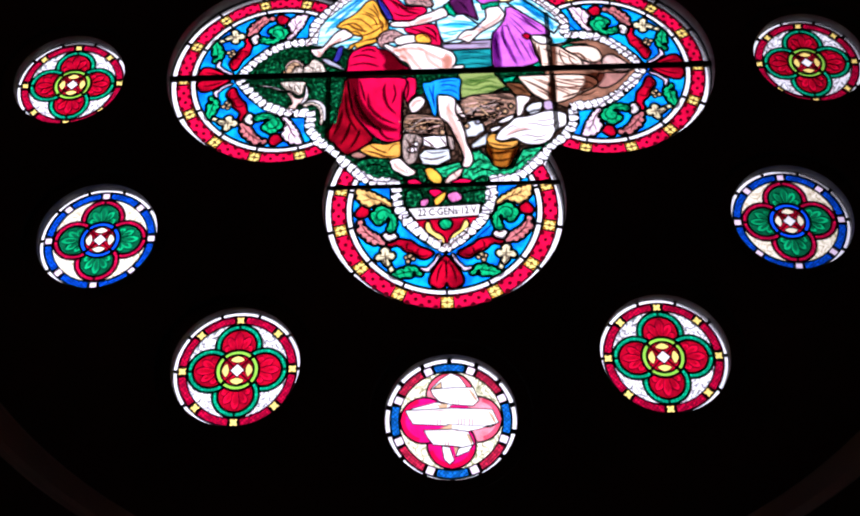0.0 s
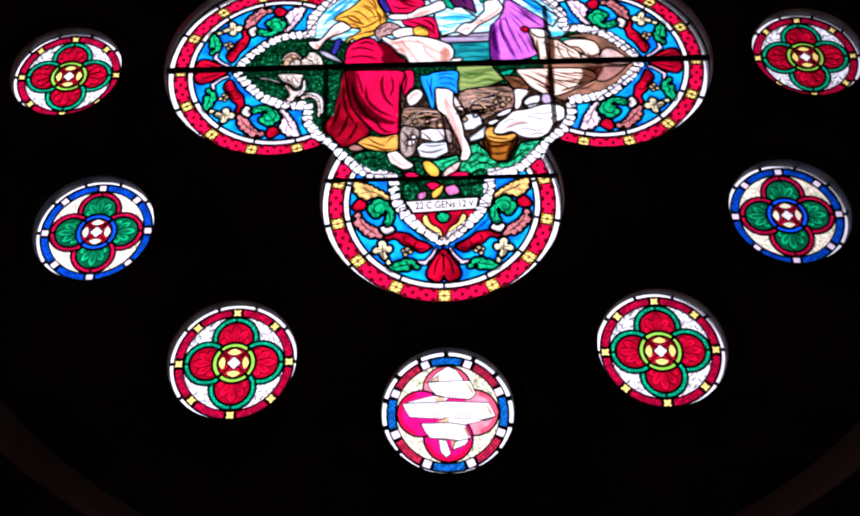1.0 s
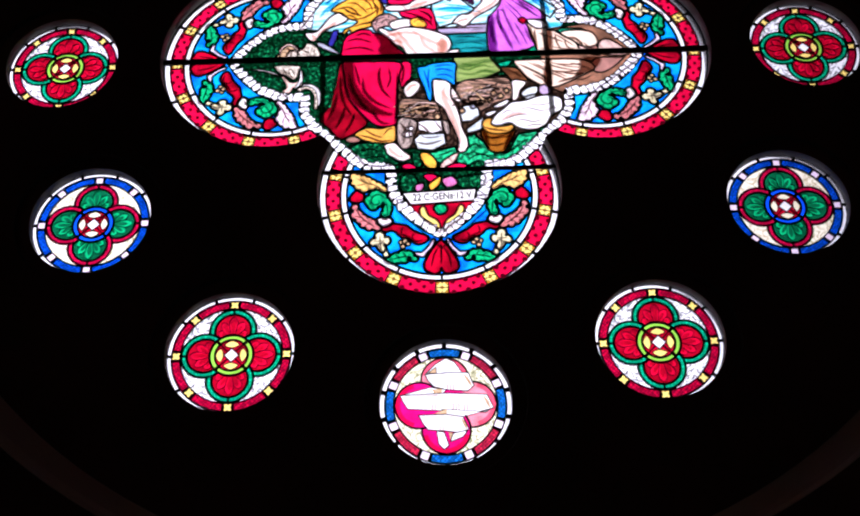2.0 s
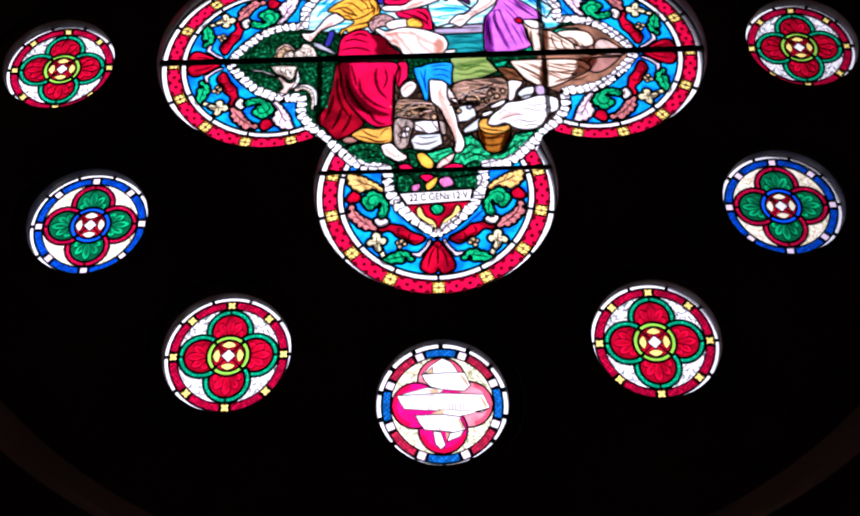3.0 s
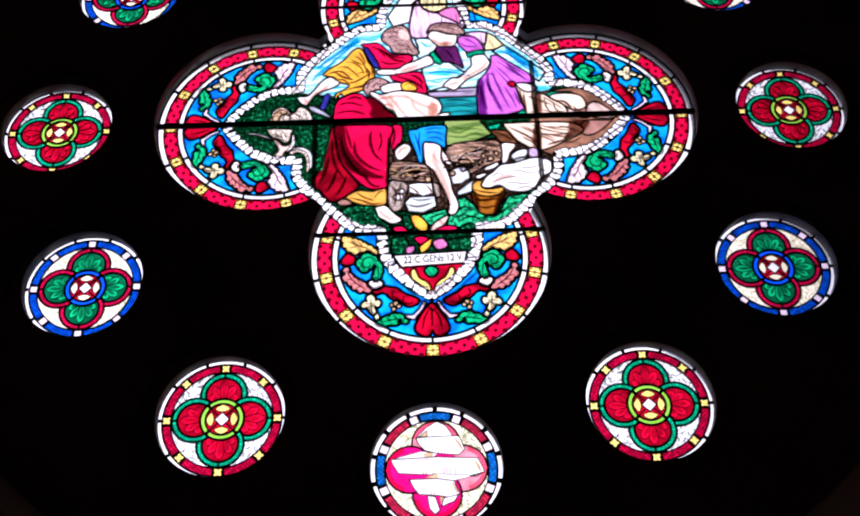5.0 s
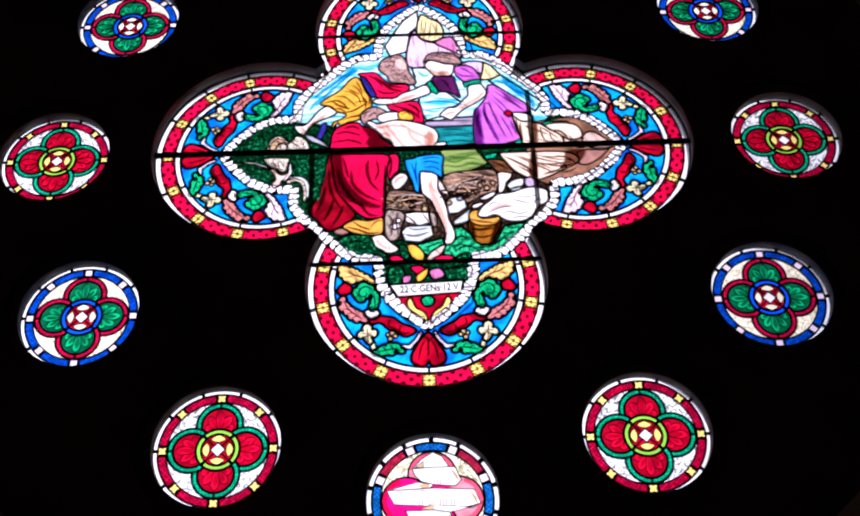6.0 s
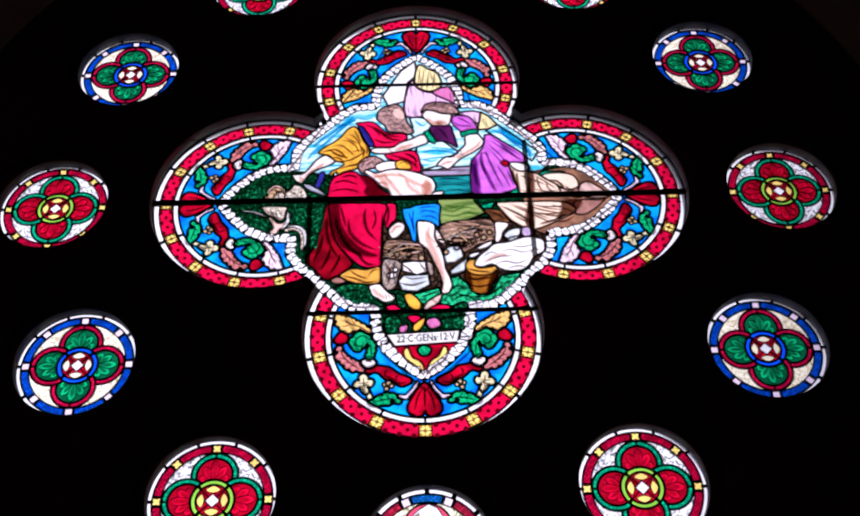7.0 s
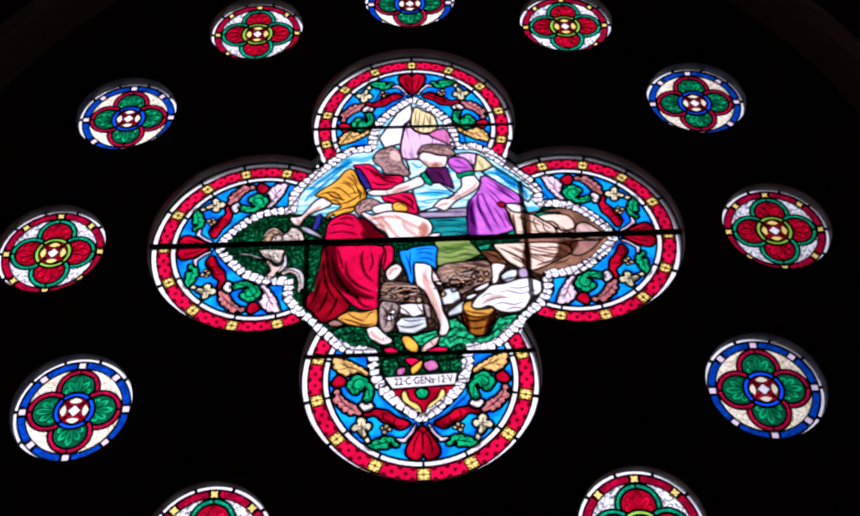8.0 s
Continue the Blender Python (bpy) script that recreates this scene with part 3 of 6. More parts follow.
def scroll_roundel():
    """The lowest light: a white scroll over a rose quatrefoil."""
    d = Cartoon()
    d.add("rim", circle(0, 0, ROUND_R + 0.009), None)
    for k in range(14):
        a = 360 / 14 * k
        d.add("rim_strip", sector(0, 0, 0.2515, 0.2695, a + 2, a + 360 / 14 - 2), G["rim"], 0.003)
    for k in range(8):
        d.add("border_bar", sector(0, 0, 0.215, 0.245, 45 * k - 15.5, 45 * k + 15.5), G["rose_diaper" if k % 2 else "azure_diaper"], 0.003)
        a, q = radians(45 * k + 22.5), 0.0165
        d.add("border_square", moved(cross_square(q)[::4], 0.23 * math.sin(a), 0.23 * math.cos(a), 45 * k + 22.5), G["pink_white"], 0.003)
    for k in range(4):
        d.add("spandrel", sector(0, 0, 0.05, 0.2105, 90 * k + 2, 90 * k + 88), G["cream_grisaille"], 0.009)
    for k, key in enumerate(("rose", "rose", "magenta", "magenta")):
        a = radians(90 * k)
        d.add("foil_petal", circle(0.108 * math.sin(a), 0.108 * math.cos(a), 0.099), G[key], 0.009)
    d.add("foil_middle", circle(0, 0, 0.09), G["magenta"], 0)
    for k, key in enumerate(("rose", "rose", "magenta", "magenta")):
        a = radians(90 * k)
        d.add("foil_shade", sector(0.108 * math.sin(a), 0.108 * math.cos(a), 0.078, 0.099, 90 * k - 75, 90 * k + 75), G[("rose_deep", "rose_deep", "ruby_bright", "ruby_bright")[k]], 0)

    def lay(name, key, lead, points):
        d.add(name, points, G[key], lead * 0.0013)

    lay("scroll_fold", "white", 4, [(-0.082, 0.135), (-0.040, 0.178), (0.005, 0.206), (0.041, 0.188), (0.073, 0.138), (0.010, 0.138)])
    lay("scroll_fold", "tan", 3, [(-0.070, 0.140), (-0.035, 0.168), (-0.034, 0.139)])
    lay("scroll_band", "scroll_white", 4, [(-0.082, 0.135), (0.010, 0.140), (0.096, 0.140), (0.119, 0.081), (0.093, 0.058), (0.007, 0.065), (-0.047, 0.081), (-0.069, 0.106)])
    lay("scroll_fold", "white", 3, [(-0.060, 0.077), (0.007, 0.065), (-0.016, 0.047), (-0.185, 0.045)])
    lay("scroll_fold", "tan", 0, [(-0.056, 0.067), (-0.013, 0.071), (-0.013, 0.047), (-0.043, 0.048)])
    lay("scroll_band", "scroll_white", 4, [(-0.187, 0.045), (0.007, 0.051), (0.171, 0.041), (0.195, -0.016), (0.161, -0.036), (0.005, -0.027), (-0.156, -0.015), (-0.174, 0.016)])
    lay("scroll_fold", "white", 3, [(0.195, -0.019), (0.116, -0.042), (0.062, -0.054), (0.004, -0.041), (-0.017, -0.019), (0.139, -0.031)])
    lay("scroll_fold", "tan", 0, [(-0.049, -0.037), (0.005, -0.017), (0.004, -0.041)])
    lay("scroll_band", "scroll_white", 4, [(-0.112, -0.042), (0.004, -0.041), (0.069, -0.052), (0.091, -0.106), (0.068, -0.124), (0.002, -0.112), (-0.075, -0.105), (-0.095, -0.077)])
    lay("scroll_tail", "white", 4, [(-0.040, -0.111), (-0.009, -0.117), (0.009, -0.172), (-0.011, -0.189), (-0.032, -0.166)])
    lay("scroll_tail", "tan", 0, [(0.009, -0.117), (0.035, -0.123), (0.016, -0.158)])
    lay("scroll_tail", "white", 4, [(0.028, -0.122), (0.086, -0.110), (0.068, -0.137), (0.014, -0.158)])
    lay("scroll_shade", "tan", 0, stroke([(0.078, 0.131), (0.095, 0.106), (0.110, 0.077)], 0.012))
    lay("scroll_shade", "tan", 0, stroke([(0.155, 0.035), (0.170, 0.008), (0.182, -0.020)], 0.012))
    lay("scroll_shade", "tan", 0, stroke([(0.062, -0.059), (0.074, -0.082), (0.082, -0.108)], 0.012))
    lay("scroll_shade", "blush", 0, stroke([(-0.077, 0.126), (0.009, 0.130), (0.087, 0.130)], 0.005))
    lay("scroll_shade", "blush", 0, stroke([(-0.174, 0.038), (0.007, 0.041), (0.155, 0.032)], 0.005))
    lay("scroll_shade", "blush", 0, stroke([(-0.103, -0.051), (0.004, -0.050), (0.062, -0.059)], 0.005))
    # lettering past reading: short brown bars
    for x, z, n in ((0.01, 0.078, 3), (-0.055, -0.008, 2), (0.03, -0.008, 3), (0.075, -0.01, 2), (-0.025, -0.105, 2)):
        for k in range(n):
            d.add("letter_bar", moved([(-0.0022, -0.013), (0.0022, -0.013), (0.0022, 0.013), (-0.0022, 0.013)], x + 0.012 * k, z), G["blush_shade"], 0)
    ob = light_thing("stained_glass_roundel", "round stained glass light with a white scroll on pink", "roundels of the rose")
    d.build(ob)
    ob.location = (0, 0, CZ - ROUND_AT)


build_roundels()


# ---- the quatrefoil ----
G.update({
    "lilac_leaf": glass("lilac_leaf_glass", (0.85, 0.66, 0.76), "veins"),
    "rose": glass("rose_glass", (0.95, 0.3, 0.36), "shade"),
    "rose_deep": glass("deep_rose_glass", (0.85, 0.09, 0.16), "shade"),
    "magenta": glass("magenta_glass", (0.85, 0.006, 0.2), "plain"),
    "scroll_white": glass("scroll_glass", (0.96, 0.94, 0.93), "bright"),
    "leafy": glass("dark_foliage_glass", (0.004, 0.13, 0.04), "leafy"),
    "leafy_green": glass("foliage_glass", (0.008, 0.3, 0.1), "leafy"),
    "grass": glass("turf_glass", (0.02, 0.55, 0.22), "grass"),
    "meadow": glass("meadow_glass", (0.26, 0.36, 0.1), "water", (0.08, 0.16, 0.03)),
    "umber": glass("umber_enamel_glass", (0.035, 0.014, 0.009), "leafy"),
    "pale_sky": glass("pale_sky_glass", (0.64, 0.93, 0.96), "water", (0.03, 0.45, 0.62)),
    "heather": glass("heather_glass", (0.36, 0.3, 0.42), "water"),
    "teal": glass("teal_glass", (0.012, 0.3, 0.3), "water", (0.003, 0.1, 0.12)),
    "emerald": glass("emerald_glass", (0.01, 0.5, 0.27), "plain"),
    "gold_feather": glass("gold_feather_glass", (0.9, 0.76, 0.38), "feather"),
    "mauve_feather": glass("mauve_feather_glass", (0.86, 0.55, 0.8), "feather"),
    "magenta_feather": glass("rose_feather_glass", (0.6, 0.17, 0.38), "feather"),
    "violet": glass("violet_glass", (0.62, 0.14, 0.62), "plain"),
    "violet_fold": glass("violet_drapery_glass", (0.64, 0.15, 0.68), "plain"),
    "plum": glass("plum_glass", (0.1, 0.012, 0.09), "fold_slant"),
    "curl_brown": glass("brown_curl_glass", (0.55, 0.33, 0.3), "curl"),
    "flesh": glass("flesh_glass", (0.93, 0.84, 0.79), "skin", (0.66, 0.44, 0.36)),
    "blush": glass("blush_glass", (0.72, 0.5, 0.42), "veins"),
    # darker copy of blush, for shading drawn in the picture
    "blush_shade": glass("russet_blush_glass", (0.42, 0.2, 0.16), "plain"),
    "cream_fold": glass("cream_drapery_glass", (0.9, 0.7, 0.53), "bright"),
    "brown_fold": glass("brown_drapery_glass", (0.2, 0.075, 0.03), "fold_level"),
    "indigo": glass("indigo_glass", (0.03, 0.03, 0.28), "plain"),
    "ruby_fold": glass("ruby_drapery_glass", (0.92, 0.006, 0.08), "plain"),
    "ruby_bright": glass("bright_ruby_glass", (0.85, 0.004, 0.07), "plain"),
    # darker copy of ruby, for robe folds drawn in shade
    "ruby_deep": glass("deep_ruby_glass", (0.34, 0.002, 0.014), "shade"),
    "amber_fold": glass("amber_drapery_glass", (1.0, 0.5, 0.06), "plain"),
    "azure_fold": glass("azure_drapery_glass", (0.01, 0.32, 0.95), "plain"),
    "steel": glass("grey_glass", (0.42, 0.44, 0.52), "plain"),
    "twigs": glass("firewood_glass", (0.42, 0.25, 0.17), "twigs"),
    "tan": glass("tan_glass", (0.62, 0.42, 0.24), "plain"),
    "rubble": glass("rubble_glass", (0.5, 0.4, 0.34), "curl"),
    "ice": glass("ice_blue_glass", (0.74, 0.84, 0.86), "plain"),
    "lilac": glass("lilac_glass", (0.6, 0.45, 0.66), "plain"),
    "rock_brown": glass("brown_rock_glass", (0.36, 0.17, 0.1), "shade"),
    "linen": glass("linen_glass", (0.9, 0.86, 0.84), "plain"),
    "linen_plain": glass("ribbon_glass", (0.86, 0.84, 0.8), "bright"),
    "copper": glass("copper_glass", (0.32, 0.11, 0.012), "plain"),
    "copper_light": glass("light_copper_glass", (0.8, 0.4, 0.07), "plain"),
    "fleece": glass("fleece_glass", (0.85, 0.75, 0.6), "curl"),
    "emerald_leaf": glass("emerald_leaf_glass", (0.004, 0.42, 0.15), "veins"),
    "rose_leaf": glass("rose_leaf_glass", (0.6, 0.2, 0.2), "veins"),
    "amber_leaf": glass("amber_leaf_glass", (0.86, 0.54, 0.17), "veins"),
    "pale_yellow": glass("pale_yellow_glass", (0.93, 0.87, 0.52), "plain"),
})

END = {0: "amber_leaf", 90: "lilac_leaf"}   # the end leaf of the upright and of the level lobes
PILES = ((-0.165, -0.03, -0.345, -0.275), (0.1, 0.27, -0.28, -0.19))   # extents of the firewood
WORDS = (0.012, -0.802, 2.2)            # middle and slope of the ribbon's words

# centre line of the white leaf band, from the lower tip round to the right-hand tip
TIP = [(0, -0.995), (0.057, -0.955), (0.111, -0.91), (0.165, -0.852), (0.203, -0.785), (0.22, -0.71), (0.219, -0.66)]
STEP = [(0.228, -0.632), (0.32, -0.63), (0.385, -0.59), (0.5, -0.475)]
QUARTER = TIP + STEP + [(-z, -x) for x, z in reversed(TIP + STEP[:-1])]


def band_line():
    out = []
    for k in range(4):
        out += moved(QUARTER[:-1], turn=-90 * k)
    return out


def lobe_border(d, cx, cz, turn):
    """Rim strips, ruby border with flower quarries, inner white strip and azure field of one lobe."""
    n = 360 / 14
    d.add("rim", circle(cx, cz, LOBE_R + 0.014), None)
    for k in range(-5, 6):
        a = turn + n * k
        if abs(k) < 5:
            d.add("rim_strip", sector(cx, cz, 0.5185, 0.5415, a + 0.7, a + n - 0.7), G["rim"], 0.003)
            d.add("inner_strip", sector(cx, cz, 0.4245, 0.4455, a + 0.6, a + n - 0.6), G["pearl"], 0.003)
        if k == -5:
            d.add("rim_strip", sector(cx, cz, 0.5185, 0.5415, a + 0.7, a + n - 0.7), G["rim"], 0.003)
            d.add("inner_strip", sector(cx, cz, 0.4245, 0.4455, a + 0.6, a + n - 0.6), G["pearl"], 0.003)
        d.add("border_bar", sector(cx, cz, 0.454, 0.512, a + 3.6, a + n - 3.6), G["red_border"], 0.003)
        for turned in (0.22, 0.5, 0.78):
            g = radians(a + n * turned)
            for reach in (0.4565, 0.5095):
                d.add("border_notch", circle(cx + reach * math.sin(g), cz + reach * math.cos(g), 0.0125, 8), G["notch"], 0)
        for turned in (0.36, 0.64):
            g = radians(a + n * turned)
            d.add("border_dot", circle(cx + 0.483 * math.sin(g), cz + 0.483 * math.cos(g), 0.0085, 8), G["notch"], 0)
    for k in range(-4, 5):
        g = radians(turn + n * k)
        cinquefoil_flower(d, cx + 0.483 * math.sin(g), cz + 0.483 * math.cos(g), turn + n * k, 0.027)
    return d.add("azure_ground", circle(cx, cz, 0.416), G["azure"], 0.009)


def lobe_foliage(d, paint, cx, cz, turn, crop):
    a = turn
    def motif(name, key, lead, points, twice=True):
        wide = 0.004 + lead * 0.0027
        for flip in ((False, True) if twice else (False,)):
            loop = offset_loop(tidy(moved(points, cx, cz, turn, flip)), wide * 0.45)
            d.add(name, loop, G[END[a % 180] if key == "END" else key], wide, crop)
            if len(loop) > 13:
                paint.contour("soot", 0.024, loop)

    motif("heart_pane", "ruby", 3, smooth([(0.000, 0.253), (0.020, 0.272), (0.041, 0.304), (0.060, 0.339), (0.071, 0.365), (0.069, 0.390), (0.051, 0.403), (0.033, 0.412), (0.014, 0.406), (0.000, 0.384), (-0.014, 0.406), (-0.033, 0.412), (-0.051, 0.403), (-0.069, 0.390), (-0.071, 0.365), (-0.060, 0.339), (-0.041, 0.304), (-0.020, 0.272)]), False)
    motif("stem_pane", "pink_white", 2, smooth([(0.033, 0.244), (0.029, 0.252), (0.044, 0.284), (0.067, 0.310), (0.080, 0.328), (0.112, 0.316), (0.114, 0.309), (0.088, 0.311), (0.075, 0.303), (0.052, 0.277)]))
    motif("cornucopia_pane", "ruby", 3, smooth([(0.260, 0.184), (0.238, 0.170), (0.213, 0.161), (0.185, 0.166), (0.154, 0.173), (0.134, 0.190), (0.114, 0.205), (0.090, 0.216), (0.061, 0.231), (0.063, 0.246), (0.090, 0.261), (0.112, 0.258), (0.128, 0.244), (0.148, 0.230), (0.169, 0.225), (0.187, 0.210), (0.199, 0.196), (0.222, 0.188), (0.242, 0.195)]))
    motif("berry_pane", "tan", 2, circle(0.175, 0.254, 0.008, 12))
    motif("berry_pane", "tan", 2, circle(0.158, 0.248, 0.009, 12))
    motif("berry_pane", "tan", 2, circle(0.145, 0.262, 0.007, 12))
    motif("berry_pane", "tan", 2, circle(0.168, 0.275, 0.008, 12))
    motif("stem_pane", "pale_yellow", 2, stroke([(0.265, 0.262), (0.252, 0.290), (0.238, 0.325)], 0.018, False))
    motif("fleur_pane", "pale_yellow", 3, smooth([(0.313, 0.252), (0.299, 0.234), (0.286, 0.233), (0.288, 0.212), (0.270, 0.200), (0.253, 0.214), (0.252, 0.229), (0.234, 0.229), (0.227, 0.244), (0.237, 0.261), (0.255, 0.262), (0.248, 0.284), (0.261, 0.298), (0.277, 0.280), (0.285, 0.262), (0.302, 0.266)]))
    motif("acanthus_pane", "emerald_leaf", 3, scallop([(0.244, 0.346), (0.223, 0.330), (0.209, 0.316), (0.186, 0.312), (0.173, 0.300), (0.155, 0.304), (0.136, 0.304), (0.124, 0.326), (0.107, 0.343), (0.129, 0.343), (0.144, 0.335), (0.153, 0.351), (0.173, 0.351), (0.191, 0.351), (0.215, 0.352)], 0.22))
    motif("feather_leaf", "rose_leaf", 3, scallop([(0.271, 0.185), (0.286, 0.159), (0.307, 0.134), (0.329, 0.124), (0.349, 0.108), (0.360, 0.091), (0.372, 0.079), (0.371, 0.062), (0.383, 0.055), (0.395, 0.071), (0.386, 0.086), (0.395, 0.099), (0.391, 0.119), (0.375, 0.129), (0.370, 0.144), (0.356, 0.150), (0.350, 0.167), (0.332, 0.170), (0.323, 0.183), (0.303, 0.178), (0.287, 0.184)], 0.22))
    motif("bud_pane", "linen", 4, smooth([(0.278, 0.134), (0.259, 0.125), (0.242, 0.121), (0.218, 0.143), (0.230, 0.161), (0.254, 0.167), (0.273, 0.151)]))
    motif("curl_leaf", "emerald_leaf", 3, scallop([(0.331, 0.018), (0.316, 0.008), (0.310, -0.007), (0.293, -0.017), (0.275, -0.013), (0.259, -0.011), (0.247, 0.004), (0.243, 0.022), (0.228, 0.039), (0.222, 0.068), (0.227, 0.096), (0.235, 0.118), (0.258, 0.117), (0.251, 0.090), (0.248, 0.067), (0.254, 0.051), (0.266, 0.058), (0.282, 0.063), (0.288, 0.077), (0.301, 0.079), (0.315, 0.070), (0.322, 0.056), (0.332, 0.045), (0.334, 0.031)], 0.22))
    motif("bud_pane", "ruby", 3, smooth([(0.403, 0.017), (0.381, -0.014), (0.362, -0.018), (0.345, 0.008), (0.352, 0.031), (0.380, 0.040), (0.398, 0.034)]))
    motif("gold_leaf", "END", 3, scallop([(0.243, -0.014), (0.260, -0.043), (0.287, -0.061), (0.310, -0.076), (0.332, -0.091), (0.357, -0.098), (0.378, -0.107), (0.399, -0.113), (0.403, -0.095), (0.396, -0.078), (0.399, -0.063), (0.384, -0.051), (0.378, -0.037), (0.363, -0.029), (0.351, -0.018), (0.334, -0.019), (0.322, -0.028), (0.305, -0.027), (0.291, -0.037), (0.270, -0.030)], 0.22))

    def shade(tone, width, line):
        for flip in (False, True):
            paint.stroke(tone, width, moved(line, cx, cz, turn, flip))

    shade("umber", 0.0123, [(0.382, -0.088), (0.331, -0.061), (0.289, -0.045), (0.251, -0.018)])
    shade("umber", 0.0082, [(0.364, -0.092), (0.347, -0.072), (0.340, -0.062)])
    shade("umber", 0.0082, [(0.332, -0.086), (0.316, -0.066), (0.308, -0.053)])
    shade("umber", 0.0082, [(0.377, -0.048), (0.352, -0.052), (0.331, -0.059)])
    shade("umber", 0.0123, [(0.382, 0.067), (0.360, 0.112), (0.324, 0.149), (0.279, 0.180)])
    shade("umber", 0.0082, [(0.385, 0.114), (0.366, 0.119), (0.352, 0.124)])
    shade("umber", 0.0082, [(0.365, 0.142), (0.345, 0.140), (0.330, 0.144)])
    shade("umber", 0.0082, [(0.340, 0.166), (0.324, 0.158), (0.312, 0.158)])
    shade("leaf", 0.0123, [(0.240, 0.048), (0.250, 0.019), (0.274, 0.003), (0.297, 0.010), (0.309, 0.031), (0.301, 0.054), (0.281, 0.055), (0.272, 0.040), (0.283, 0.030)])
    shade("leaf", 0.0082, [(0.315, 0.009), (0.305, 0.017)])
    shade("leaf", 0.0082, [(0.321, 0.055), (0.309, 0.046)])
    shade("leaf", 0.0109, [(0.234, 0.114), (0.237, 0.077), (0.242, 0.048)])
    shade("leaf", 0.0109, [(0.236, 0.344), (0.189, 0.333), (0.149, 0.327), (0.116, 0.339)])
    shade("leaf", 0.0082, [(0.201, 0.318), (0.189, 0.326), (0.177, 0.333)])
    shade("leaf", 0.0082, [(0.167, 0.306), (0.159, 0.318), (0.152, 0.329)])
    shade("ruby", 0.0218, [(0.189, 0.207), (0.148, 0.226), (0.112, 0.252), (0.075, 0.244)])
    shade("ruby", 0.0137, [(0.164, 0.176), (0.174, 0.195), (0.171, 0.218)])
    shade("ruby", 0.0137, [(0.116, 0.209), (0.126, 0.224), (0.122, 0.240)])
    shade("ruby", 0.0123, [(-0.001, 0.265), (0.000, 0.314), (0.002, 0.372)])
    shade("ruby", 0.0150, [(0.011, 0.283), (0.033, 0.327), (0.044, 0.388)])
    shade("umber", 0.0096, [(0.270, 0.215), (0.269, 0.247), (0.262, 0.288)])
    shade("umber", 0.0082, [(0.299, 0.246), (0.278, 0.246), (0.242, 0.241)])
    shade("umber", 0.0096, [(0.267, 0.139), (0.246, 0.137), (0.230, 0.144)])


